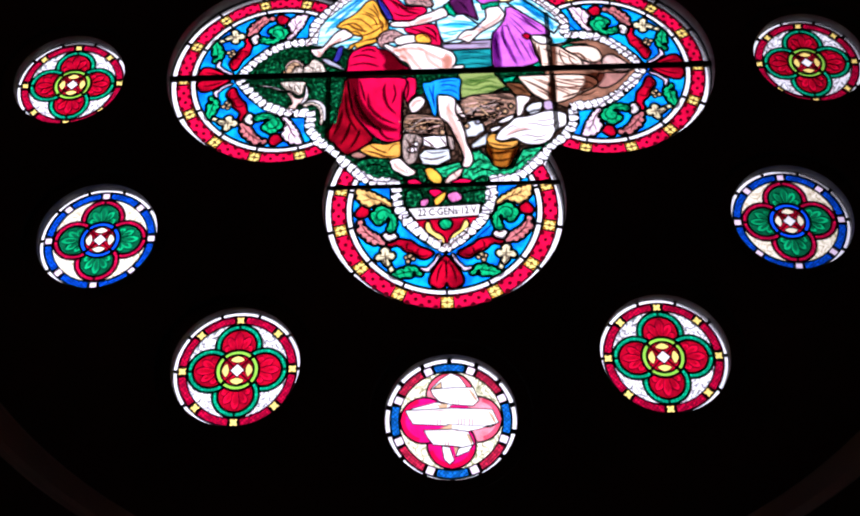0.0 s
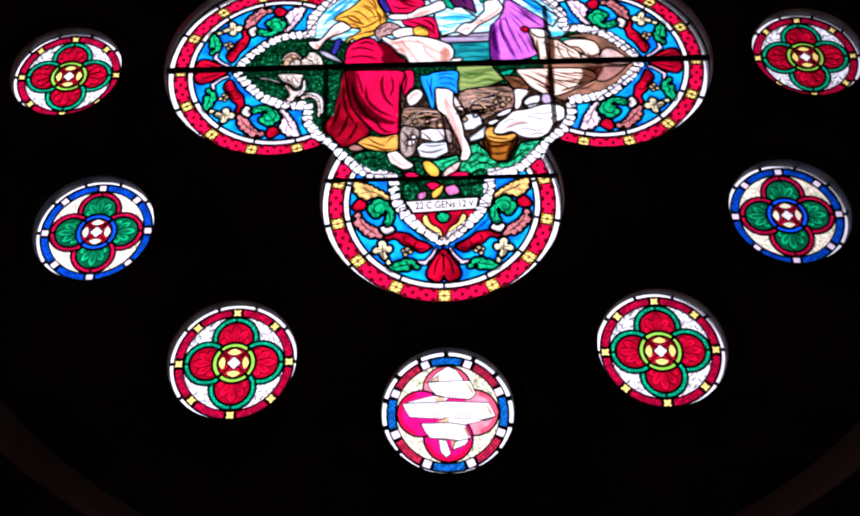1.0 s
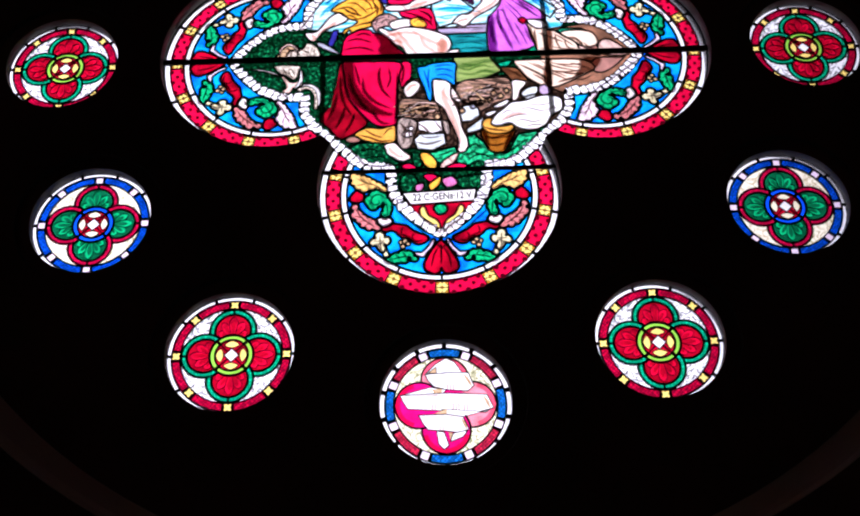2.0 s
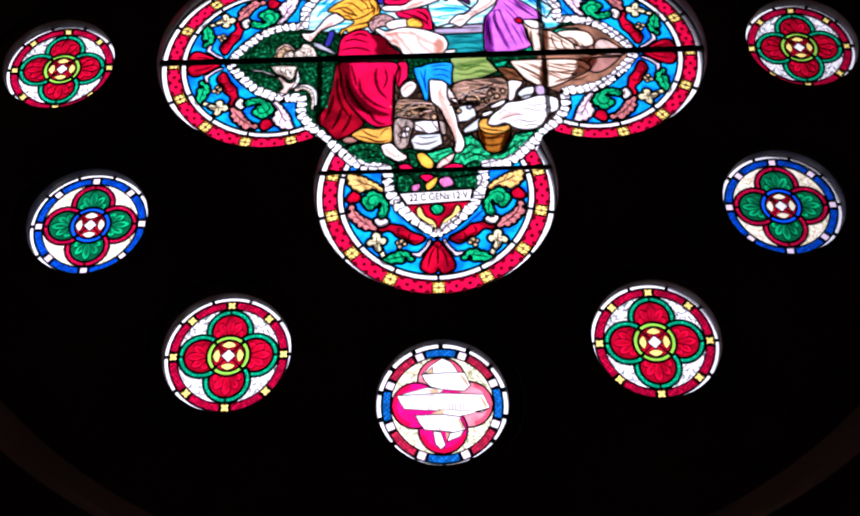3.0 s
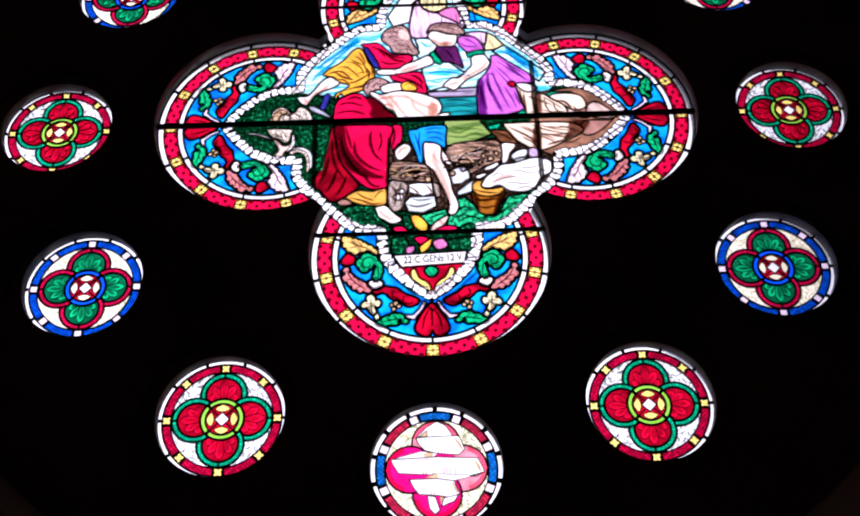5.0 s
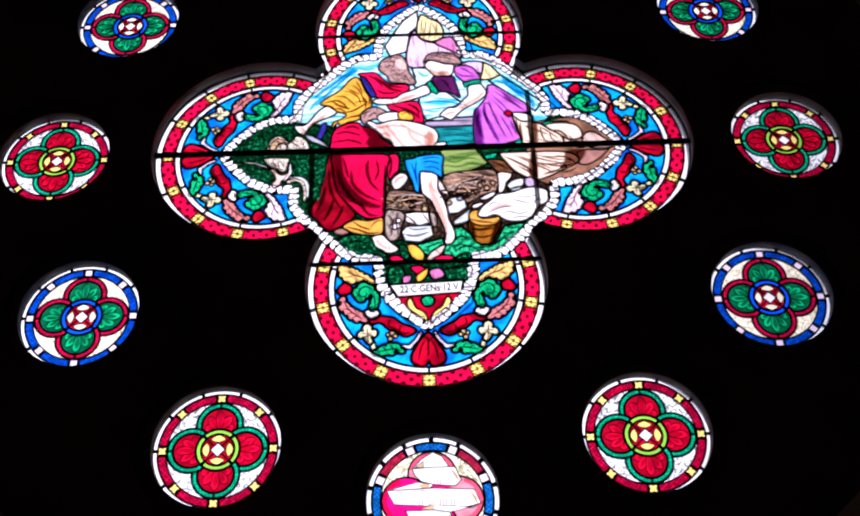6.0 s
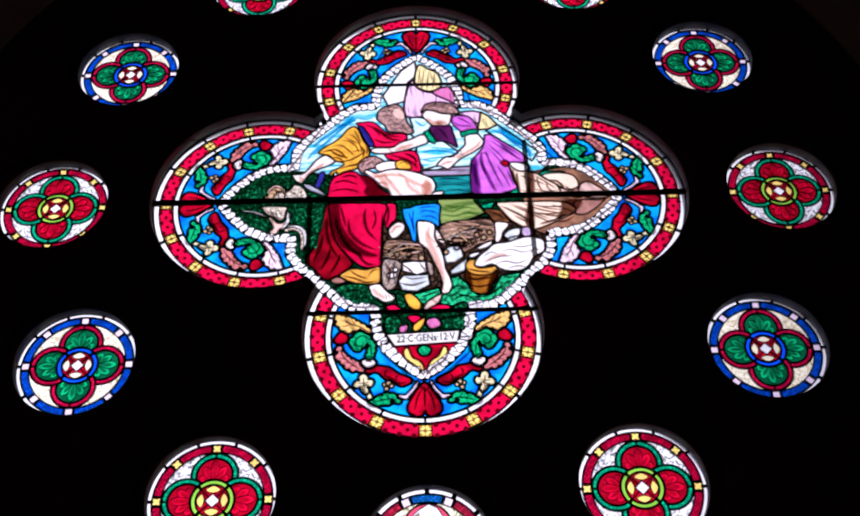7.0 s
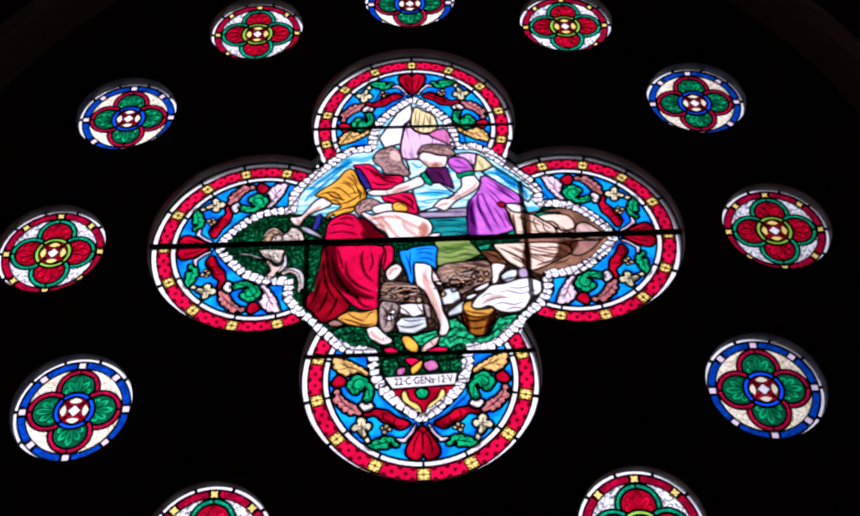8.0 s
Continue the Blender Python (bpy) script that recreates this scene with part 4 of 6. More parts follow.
def figure_scene(d, paint):
    """The pictured panel, in plain shapes."""
    line = band_line()
    d.add("band_lead", offset_loop(line, 0.03), None)
    field = d.add("woodland_pane", offset_loop(line, -0.024), G["leafy"], 0.004)

    edges = []

    def lay(name, key, lead, points):
        d.add(name, points, G[key], lead * 0.0021, field)
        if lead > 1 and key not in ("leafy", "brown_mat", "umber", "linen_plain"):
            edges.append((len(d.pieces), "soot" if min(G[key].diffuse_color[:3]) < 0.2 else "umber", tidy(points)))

    lay("sky_pane", "pale_sky", 3, [(-0.666, 0.202), (-0.450, 0.579), (-0.277, 0.852), (-0.186, 1.037), (0.028, 1.050), (0.238, 0.935), (0.283, 0.628), (0.439, 0.543), (0.688, 0.251), (0.576, 0.104), (0.285, 0.130), (0.034, 0.118), (-0.161, 0.105), (-0.440, 0.165)])
    lay("dark_ground_pane", "rock_brown", 4, [(0.538, 0.155), (0.824, 0.202), (1.034, -0.012), (0.748, -0.237), (0.597, -0.270), (0.450, -0.265), (0.510, -0.026)])
    lay("dark_ground_pane", "brown_mat", 4, [(-0.195, -0.134), (0.109, -0.113), (0.380, -0.123), (0.639, -0.249), (0.498, -0.498), (0.248, -0.550), (-0.191, -0.534)])
    lay("grass_pane", "leafy", 5, [(-0.585, -0.379), (-0.425, -0.479), (-0.191, -0.494), (-0.191, -0.531), (0.248, -0.547), (0.517, -0.421), (0.622, -0.425), (0.494, -0.694), (0.334, -0.805), (-0.317, -0.781)])
    lay("sky_pane", "pale_sky", 5, [(-0.011, 0.371), (0.121, 0.384), (0.209, 0.299), (0.122, 0.251), (0.092, 0.212), (0.024, 0.190), (-0.013, 0.271)])
    lay("sky_pane", "pale_sky", 5, [(0.354, 0.443), (0.414, 0.486), (0.620, 0.290), (0.578, 0.233), (0.494, 0.310)])
    lay("sky_pane", "white", 5, [(-0.187, 0.706), (-0.090, 0.886), (-0.010, 0.962), (-0.001, 0.853), (-0.050, 0.802), (-0.070, 0.662), (-0.158, 0.634)])
    lay("sky_pane", "pale_sky", 5, [(-0.048, 0.555), (0.039, 0.540), (0.090, 0.499), (0.037, 0.440), (-0.011, 0.389), (-0.039, 0.428), (-0.029, 0.485)])
    lay("sea_pane", "heather", 5, [(0.013, 0.183), (0.097, 0.187), (0.137, 0.200), (0.266, 0.206), (0.263, 0.148), (0.017, 0.140)])
    lay("sea_pane", "teal", 5, [(0.040, 0.143), (0.263, 0.148), (0.263, 0.032), (0.080, 0.011)])
    lay("meadow_pane", "meadow", 5, [(0.086, 0.011), (0.263, 0.029), (0.271, -0.017), (0.322, -0.094), (0.221, -0.144), (0.096, -0.159)])
    lay("turf_pane", "grass", 5, [(0.084, -0.577), (0.101, -0.480), (0.174, -0.464), (0.214, -0.509), (0.262, -0.575), (0.324, -0.568), (0.378, -0.466), (0.478, -0.451), (0.431, -0.517), (0.353, -0.594), (0.270, -0.618), (0.218, -0.631), (0.085, -0.638)])
    lay("turf_pane", "grass", 5, [(-0.042, -0.561), (0.081, -0.529), (0.092, -0.569), (0.029, -0.624), (-0.032, -0.609)])
    lay("turf_pane", "leafy_green", 5, smooth([(-0.408, -0.516), (-0.321, -0.492), (-0.227, -0.517), (-0.207, -0.591), (-0.176, -0.622), (-0.319, -0.626), (-0.371, -0.579)]))
    lay("turf_pane", "leafy_green", 4, smooth([(-0.124, -0.558), (-0.088, -0.571), (-0.074, -0.632), (-0.110, -0.636)]))
    lay("turf_pane", "leafy_green", 4, smooth([(0.135, -0.651), (0.183, -0.611), (0.213, -0.630), (0.201, -0.669)]))
    lay("turf_pane", "leafy_green", 4, smooth([(-0.171, -0.687), (-0.110, -0.681), (-0.099, -0.766), (-0.172, -0.766)]))
    lay("turf_pane", "leafy_green", 4, smooth([(0.082, -0.703), (0.210, -0.690), (0.181, -0.762), (0.086, -0.749)]))
    lay("wing_pane", "gold_feather", 5, smooth([(0.010, 0.932), (0.061, 0.900), (0.114, 0.861), (0.129, 0.770), (0.068, 0.732), (-0.002, 0.767), (-0.013, 0.841)]))
    lay("wing_pane", "mauve_feather", 5, smooth([(-0.028, 0.821), (-0.066, 0.693), (-0.065, 0.560), (0.028, 0.552), (0.093, 0.592), (0.142, 0.637), (0.217, 0.611), (0.203, 0.699), (0.158, 0.757), (0.074, 0.724), (0.003, 0.755)]))
    lay("wing_pane", "magenta_feather", 5, smooth([(0.080, 0.724), (0.164, 0.765), (0.198, 0.707), (0.212, 0.635), (0.155, 0.669)]))
    lay("wing_pane", "mauve_feather", 5, smooth([(0.221, 0.575), (0.327, 0.575), (0.322, 0.494), (0.243, 0.532)]))
    lay("wing_pane", "gold_feather", 5, [(0.332, 0.575), (0.372, 0.546), (0.417, 0.482), (0.366, 0.454), (0.308, 0.449), (0.323, 0.509)])
    lay("robe_pane", "ruby_fold", 4, smooth([(-0.324, 0.514), (-0.290, 0.519), (-0.242, 0.521), (-0.213, 0.497), (-0.180, 0.458), (-0.146, 0.437), (-0.079, 0.435), (-0.058, 0.409), (-0.080, 0.378), (-0.118, 0.352), (-0.156, 0.344), (-0.223, 0.348), (-0.242, 0.390), (-0.271, 0.448), (-0.305, 0.488)]))
    lay("robe_pane", "ruby_fold", 4, smooth([(-0.171, 0.307), (-0.119, 0.315), (-0.033, 0.317), (-0.010, 0.301), (0.003, 0.251), (0.009, 0.179), (-0.027, 0.178), (-0.082, 0.196), (-0.119, 0.250), (-0.157, 0.264), (-0.171, 0.282)]))
    lay("beard_pane", "curl_brown", 4, smooth([(-0.218, 0.542), (-0.213, 0.581), (-0.194, 0.613), (-0.154, 0.635), (-0.115, 0.643), (-0.081, 0.615), (-0.067, 0.569), (-0.057, 0.517), (-0.033, 0.471), (-0.024, 0.443), (-0.050, 0.429), (-0.088, 0.441), (-0.127, 0.447), (-0.160, 0.454), (-0.175, 0.493), (-0.194, 0.513)]))
    lay("brow_pane", "blush", 0, smooth([(-0.133, 0.600), (-0.106, 0.615), (-0.081, 0.588), (-0.072, 0.551), (-0.092, 0.534), (-0.116, 0.550), (-0.128, 0.569)]))
    lay("bodice_pane", "plum", 4, smooth([(0.061, 0.474), (0.105, 0.491), (0.167, 0.483), (0.180, 0.438), (0.192, 0.387), (0.200, 0.336), (0.176, 0.350), (0.139, 0.376), (0.096, 0.378), (0.074, 0.416)]))
    lay("skirt_pane", "violet_fold", 4, [(0.344, 0.412), (0.371, 0.418), (0.407, 0.391), (0.461, 0.345), (0.524, 0.293), (0.549, 0.256), (0.556, 0.225), (0.499, 0.223), (0.457, 0.222), (0.467, 0.162), (0.476, 0.102), (0.494, 0.063), (0.481, 0.043), (0.430, 0.031), (0.373, 0.010), (0.272, 0.007), (0.259, 0.051), (0.259, 0.145), (0.269, 0.242), (0.306, 0.289), (0.329, 0.325), (0.341, 0.369)])
    lay("sleeve_pane", "violet", 4, smooth([(0.179, 0.540), (0.209, 0.556), (0.253, 0.550), (0.285, 0.523), (0.307, 0.477), (0.310, 0.449), (0.233, 0.439), (0.205, 0.462), (0.182, 0.495)]))
    lay("veil_pane", "curl_brown", 4, smooth([(0.018, 0.582), (0.036, 0.631), (0.071, 0.649), (0.120, 0.651), (0.174, 0.639), (0.208, 0.604), (0.217, 0.571), (0.175, 0.564), (0.127, 0.575), (0.079, 0.590), (0.045, 0.599)]))
    lay("oval_pane", "flesh", 3, smooth([(0.023, 0.558), (0.045, 0.596), (0.089, 0.587), (0.127, 0.570), (0.173, 0.564), (0.175, 0.534), (0.158, 0.488), (0.114, 0.485), (0.076, 0.487), (0.048, 0.518)]))
    lay("cuff_pane", "green_beads", 3, [(0.029, 0.442), (0.051, 0.454), (0.095, 0.376), (0.082, 0.362), (0.052, 0.378), (0.033, 0.410)])
    lay("limb_pane", "flesh", 4, smooth([(-0.248, 0.328), (-0.218, 0.343), (-0.137, 0.343), (-0.099, 0.373), (-0.041, 0.395), (0.012, 0.425), (0.037, 0.418), (0.049, 0.373), (0.015, 0.352), (-0.033, 0.333), (-0.081, 0.316), (-0.128, 0.307), (-0.175, 0.300), (-0.232, 0.306)]))
    lay("limb_pane", "flesh", 4, smooth([(0.244, 0.410), (0.304, 0.424), (0.326, 0.397), (0.339, 0.362), (0.314, 0.325), (0.268, 0.289), (0.220, 0.260), (0.190, 0.231), (0.165, 0.201), (0.142, 0.189), (0.110, 0.209), (0.090, 0.211), (0.106, 0.242), (0.140, 0.271), (0.173, 0.272), (0.213, 0.317), (0.241, 0.351)]))
    lay("cuff_pane", "green_beads", 3, [(0.218, 0.435), (0.267, 0.451), (0.312, 0.456), (0.311, 0.425), (0.265, 0.420), (0.226, 0.403)])
    lay("clasp_pane", "ruby", 3, smooth([(0.418, 0.224), (0.440, 0.239), (0.459, 0.222), (0.442, 0.198)]))
    lay("rock_pane", "emerald", 4, [(0.601, 0.147), (0.635, 0.163), (0.728, 0.159), (0.749, 0.142), (0.699, 0.103), (0.640, 0.117)])
    lay("rock_pane", "blush", 4, smooth([(0.630, 0.108), (0.686, 0.115), (0.743, 0.086), (0.761, 0.033), (0.733, 0.008), (0.685, 0.012), (0.667, 0.059)]))
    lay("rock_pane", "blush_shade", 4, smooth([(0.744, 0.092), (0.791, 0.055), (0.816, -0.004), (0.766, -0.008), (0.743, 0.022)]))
    lay("rock_pane", "flesh", 4, smooth([(0.680, 0.104), (0.704, 0.110), (0.727, 0.060), (0.703, 0.053), (0.687, 0.076)]))
    lay("rock_pane", "cream_fold", 3, smooth([(0.62, 0.135), (0.7, 0.15), (0.78, 0.13), (0.8, 0.06), (0.74, 0.04), (0.68, 0.08)]))
    lay("rock_pane", "blush", 3, smooth([(0.8, 0.02), (0.81, 0.07), (0.86, 0.085), (0.95, 0), (0.9, -0.018), (0.83, -0.01)]))
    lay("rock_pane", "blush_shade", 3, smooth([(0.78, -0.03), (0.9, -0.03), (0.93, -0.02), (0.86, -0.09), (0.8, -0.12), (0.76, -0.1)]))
    lay("mantle_pane", "cream_fold", 4, smooth([(0.461, 0.210), (0.546, 0.217), (0.564, 0.182), (0.555, 0.158), (0.596, 0.147), (0.639, 0.110), (0.693, 0.070), (0.701, 0.015), (0.630, 0.012), (0.575, 0.008), (0.502, 0.022), (0.496, 0.054), (0.481, 0.102), (0.471, 0.162)]))
    lay("sash_pane", "linen", 3, smooth([(0.459, 0.220), (0.518, 0.221), (0.560, 0.192), (0.542, 0.166), (0.496, 0.171)]))
    lay("hem_pane", "green_beads", 3, [(0.440, 0.025), (0.491, 0.057), (0.500, 0.025), (0.451, 0.007)])
    lay("mantle_pane", "cream_fold", 4, smooth([(0.381, -0.037), (0.425, -0.030), (0.489, -0.029), (0.562, -0.030), (0.654, -0.031), (0.734, -0.045), (0.771, -0.083), (0.747, -0.114), (0.697, -0.139), (0.631, -0.176), (0.566, -0.201), (0.521, -0.194), (0.487, -0.176), (0.444, -0.141), (0.412, -0.095)]))
    lay("mantle_pane", "brown_fold", 3, smooth([(0.316, -0.072), (0.368, -0.073), (0.403, -0.087), (0.419, -0.116), (0.441, -0.152), (0.425, -0.163), (0.371, -0.155), (0.336, -0.109)]))
    lay("hem_pane", "green_beads", 3, [(0.299, -0.045), (0.377, -0.026), (0.352, -0.068), (0.313, -0.070)])
    lay("limb_pane", "flesh", 4, smooth([(0.366, -0.153), (0.431, -0.161), (0.425, -0.188), (0.403, -0.215), (0.389, -0.261), (0.363, -0.277), (0.360, -0.225)]))
    lay("strap_pane", "indigo", 4, [(-0.316, 0.501), (-0.290, 0.490), (-0.259, 0.435), (-0.235, 0.378), (-0.230, 0.350), (-0.261, 0.355), (-0.282, 0.404), (-0.306, 0.462)])
    lay("sleeve_pane", "amber_fold", 4, smooth([(-0.518, 0.317), (-0.484, 0.356), (-0.442, 0.385), (-0.404, 0.422), (-0.372, 0.471), (-0.338, 0.492), (-0.313, 0.470), (-0.297, 0.424), (-0.283, 0.386), (-0.259, 0.354), (-0.254, 0.310), (-0.258, 0.277), (-0.277, 0.253), (-0.305, 0.242), (-0.316, 0.206), (-0.372, 0.190), (-0.413, 0.170), (-0.423, 0.189), (-0.455, 0.152), (-0.448, 0.190), (-0.410, 0.212), (-0.384, 0.242), (-0.434, 0.262), (-0.458, 0.293), (-0.497, 0.306)]))
    lay("robe_pane", "ruby_bright", 4, smooth([(-0.461, 0.042), (-0.454, 0.107), (-0.434, 0.150), (-0.399, 0.172), (-0.358, 0.187), (-0.316, 0.181), (-0.306, 0.166), (-0.260, 0.153), (-0.222, 0.134), (-0.210, 0.092), (-0.176, 0.055), (-0.156, 0.010), (-0.396, 0.003), (-0.465, 0.008)]))
    lay("limb_pane", "flesh", 4, smooth([(-0.484, 0.300), (-0.458, 0.287), (-0.431, 0.255), (-0.475, 0.224), (-0.512, 0.208), (-0.549, 0.185), (-0.579, 0.144), (-0.597, 0.118), (-0.627, 0.135), (-0.645, 0.174), (-0.614, 0.177), (-0.586, 0.184), (-0.551, 0.231), (-0.524, 0.272)]))
    lay("cloth_pane", "indigo", 3, smooth([(-0.507, 0.180), (-0.482, 0.187), (-0.482, 0.149), (-0.503, 0.088), (-0.529, 0.095), (-0.519, 0.139)]))
    lay("blade_pane", "steel", 3, [(-0.587, 0.119), (-0.551, 0.108), (-0.503, 0.074), (-0.458, 0.028), (-0.498, 0.043), (-0.549, 0.068), (-0.580, 0.092)])
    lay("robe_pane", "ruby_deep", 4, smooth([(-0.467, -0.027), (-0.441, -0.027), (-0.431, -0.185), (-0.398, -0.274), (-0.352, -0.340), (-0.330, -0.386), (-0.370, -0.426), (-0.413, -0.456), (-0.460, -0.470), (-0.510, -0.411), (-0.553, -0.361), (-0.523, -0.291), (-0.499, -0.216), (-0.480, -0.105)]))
    lay("robe_pane", "ruby_fold", 3, smooth([(-0.172, -0.028), (-0.120, -0.030), (-0.121, -0.118), (-0.141, -0.142), (-0.166, -0.178), (-0.179, -0.105)]))
    lay("robe_pane", "ruby_bright", 4, smooth([(-0.452, -0.018), (-0.396, -0.015), (-0.304, -0.016), (-0.170, -0.028), (-0.180, -0.116), (-0.189, -0.227), (-0.189, -0.314), (-0.194, -0.390), (-0.231, -0.405), (-0.274, -0.403), (-0.318, -0.375), (-0.365, -0.320), (-0.411, -0.254), (-0.434, -0.185), (-0.445, -0.107)]))
    lay("hem_pane", "copper_light", 3, smooth([(-0.390, -0.446), (-0.344, -0.414), (-0.314, -0.410), (-0.266, -0.417), (-0.213, -0.402), (-0.198, -0.409), (-0.199, -0.489), (-0.239, -0.501), (-0.300, -0.496), (-0.352, -0.479)]))
    lay("sandal_pane", "blush_shade", 3, smooth([(-0.432, -0.475), (-0.409, -0.456), (-0.378, -0.463), (-0.360, -0.483), (-0.386, -0.495), (-0.416, -0.491)]))
    lay("limb_pane", "flesh", 4, smooth([(-0.250, -0.511), (-0.213, -0.499), (-0.192, -0.507), (-0.162, -0.545), (-0.126, -0.577), (-0.140, -0.598), (-0.175, -0.604), (-0.205, -0.586), (-0.235, -0.565), (-0.245, -0.537)]))
    lay("curls_pane", "curl_brown", 4, smooth([(-0.313, 0.224), (-0.298, 0.257), (-0.270, 0.280), (-0.232, 0.286), (-0.194, 0.266), (-0.171, 0.247), (-0.129, 0.245), (-0.123, 0.200), (-0.157, 0.182), (-0.195, 0.172), (-0.213, 0.198), (-0.241, 0.205), (-0.269, 0.194), (-0.278, 0.169), (-0.299, 0.183)]))
    lay("limb_pane", "flesh", 2, smooth([(-0.224, 0.222), (-0.194, 0.244), (-0.147, 0.251), (-0.117, 0.244), (-0.113, 0.206), (-0.148, 0.188), (-0.185, 0.181), (-0.215, 0.191)]))
    lay("cuff_pane", "amber_fold", 3, smooth([(-0.119, 0.244), (-0.082, 0.256), (-0.047, 0.229), (-0.042, 0.196), (-0.082, 0.192), (-0.115, 0.205)]))
    lay("torso_pane", "flesh", 4, smooth([(-0.280, 0.183), (-0.265, 0.196), (-0.223, 0.175), (-0.185, 0.186), (-0.138, 0.196), (-0.073, 0.189), (-0.008, 0.170), (0.056, 0.137), (0.072, 0.117), (0.082, 0.084), (0.070, 0.038), (0.054, 0.004), (-0.085, 0.003), (-0.133, 0.010), (-0.160, 0.063), (-0.197, 0.089), (-0.220, 0.119), (-0.257, 0.156)]))
    lay("limb_pane", "flesh", 3, smooth([(0.066, 0.041), (0.113, 0.048), (0.119, 0.033), (0.089, 0.011), (0.065, 0.015)]))
    lay("limb_pane", "flesh", 4, smooth([(-0.158, -0.191), (-0.137, -0.156), (-0.105, -0.138), (-0.077, -0.159), (-0.082, -0.192), (-0.115, -0.232), (-0.144, -0.236)]))
    lay("firewood_pane", "twigs", 3, smooth([(-0.175, -0.258), (-0.133, -0.244), (-0.053, -0.252), (-0.000, -0.275), (0.013, -0.321), (0.016, -0.377), (-0.047, -0.369), (-0.175, -0.349)]))
    lay("firewood_pane", "twigs", 3, smooth([(0.099, -0.171), (0.147, -0.145), (0.228, -0.136), (0.319, -0.133), (0.351, -0.146), (0.363, -0.181), (0.353, -0.260), (0.274, -0.289), (0.210, -0.330), (0.196, -0.306), (0.221, -0.285), (0.124, -0.282), (0.093, -0.226)]))
    lay("stone_pane", "rubble", 3, smooth([(-0.184, -0.367), (-0.125, -0.363), (-0.093, -0.392), (-0.107, -0.444), (-0.125, -0.518), (-0.162, -0.537), (-0.189, -0.493)]))
    lay("stone_pane", "white", 2, smooth([(-0.165, -0.448), (-0.126, -0.436), (-0.120, -0.464), (-0.154, -0.471)]))
    lay("stone_pane", "white", 2, smooth([(-0.145, -0.417), (-0.117, -0.410), (-0.114, -0.431), (-0.137, -0.436)]))
    lay("stone_pane", "white", 3, [(-0.093, -0.382), (-0.047, -0.375), (0.021, -0.379), (0.024, -0.438), (-0.022, -0.454), (-0.090, -0.431)])
    lay("stone_pane", "ice", 4, [(-0.112, -0.486), (-0.085, -0.455), (0.032, -0.453), (0.039, -0.512), (-0.024, -0.548), (-0.095, -0.539)])
    lay("stone_pane", "rubble", 3, smooth([(0.023, -0.383), (0.051, -0.390), (0.058, -0.450), (0.037, -0.457)]))
    lay("stone_pane", "ice", 3, [(0.102, -0.325), (0.118, -0.302), (0.165, -0.288), (0.199, -0.317), (0.202, -0.356), (0.163, -0.387), (0.118, -0.391)])
    lay("log_end", "steel", 2, circle(0.118, -0.323, 0.012, 14))
    lay("log_end", "steel", 2, circle(0.172, -0.303, 0.013, 14))
    lay("stone_pane", "ice", 3, [(0.137, -0.434), (0.181, -0.395), (0.219, -0.365), (0.212, -0.436), (0.169, -0.450), (0.141, -0.456)])
    lay("stone_pane", "white", 3, smooth([(0.267, -0.311), (0.301, -0.283), (0.344, -0.266), (0.338, -0.292), (0.299, -0.313)]))
    lay("stone_pane", "white", 3, smooth([(0.229, -0.346), (0.272, -0.329), (0.283, -0.341), (0.243, -0.364)]))
    lay("stone_pane", "ice", 3, smooth([(0.405, -0.233), (0.440, -0.199), (0.487, -0.195), (0.479, -0.236), (0.427, -0.257)]))
    lay("stone_pane", "ice", 3, smooth([(0.416, -0.258), (0.475, -0.240), (0.454, -0.274)]))
    lay("stone_pane", "lilac", 3, smooth([(0.493, -0.195), (0.528, -0.186), (0.548, -0.227), (0.521, -0.249), (0.495, -0.236)]))
    lay("limb_pane", "flesh", 4, [(0.068, -0.167), (0.097, -0.219), (0.125, -0.279), (0.097, -0.273), (0.060, -0.236)])
    lay("limb_pane", "flesh", 4, smooth([(-0.017, -0.142), (0.012, -0.138), (0.054, -0.141), (0.071, -0.165), (0.069, -0.236), (0.090, -0.291), (0.109, -0.357), (0.116, -0.420), (0.135, -0.473), (0.143, -0.516), (0.132, -0.552), (0.108, -0.565), (0.090, -0.550), (0.097, -0.503), (0.081, -0.440), (0.057, -0.376), (0.032, -0.311), (0.006, -0.283), (-0.011, -0.255)]))
    lay("breeches_pane", "azure_fold", 4, smooth([(-0.089, -0.061), (-0.050, -0.053), (-0.013, -0.037), (0.094, -0.033), (0.095, -0.104), (0.089, -0.173), (0.048, -0.144), (-0.013, -0.136), (-0.018, -0.195), (-0.024, -0.260), (-0.042, -0.251), (-0.059, -0.182), (-0.081, -0.120)]))
    lay("pot_pane", "copper", 4, smooth([(0.208, -0.434), (0.224, -0.408), (0.266, -0.426), (0.336, -0.433), (0.360, -0.429), (0.361, -0.460), (0.337, -0.511), (0.312, -0.559), (0.276, -0.569), (0.238, -0.556), (0.221, -0.518), (0.206, -0.471)]))
    lay("pot_rim", "copper_light", 3, smooth([(0.213, -0.392), (0.236, -0.373), (0.262, -0.377), (0.256, -0.404), (0.275, -0.422), (0.328, -0.418), (0.352, -0.413), (0.360, -0.434), (0.340, -0.455), (0.282, -0.465), (0.234, -0.453), (0.212, -0.424)]))
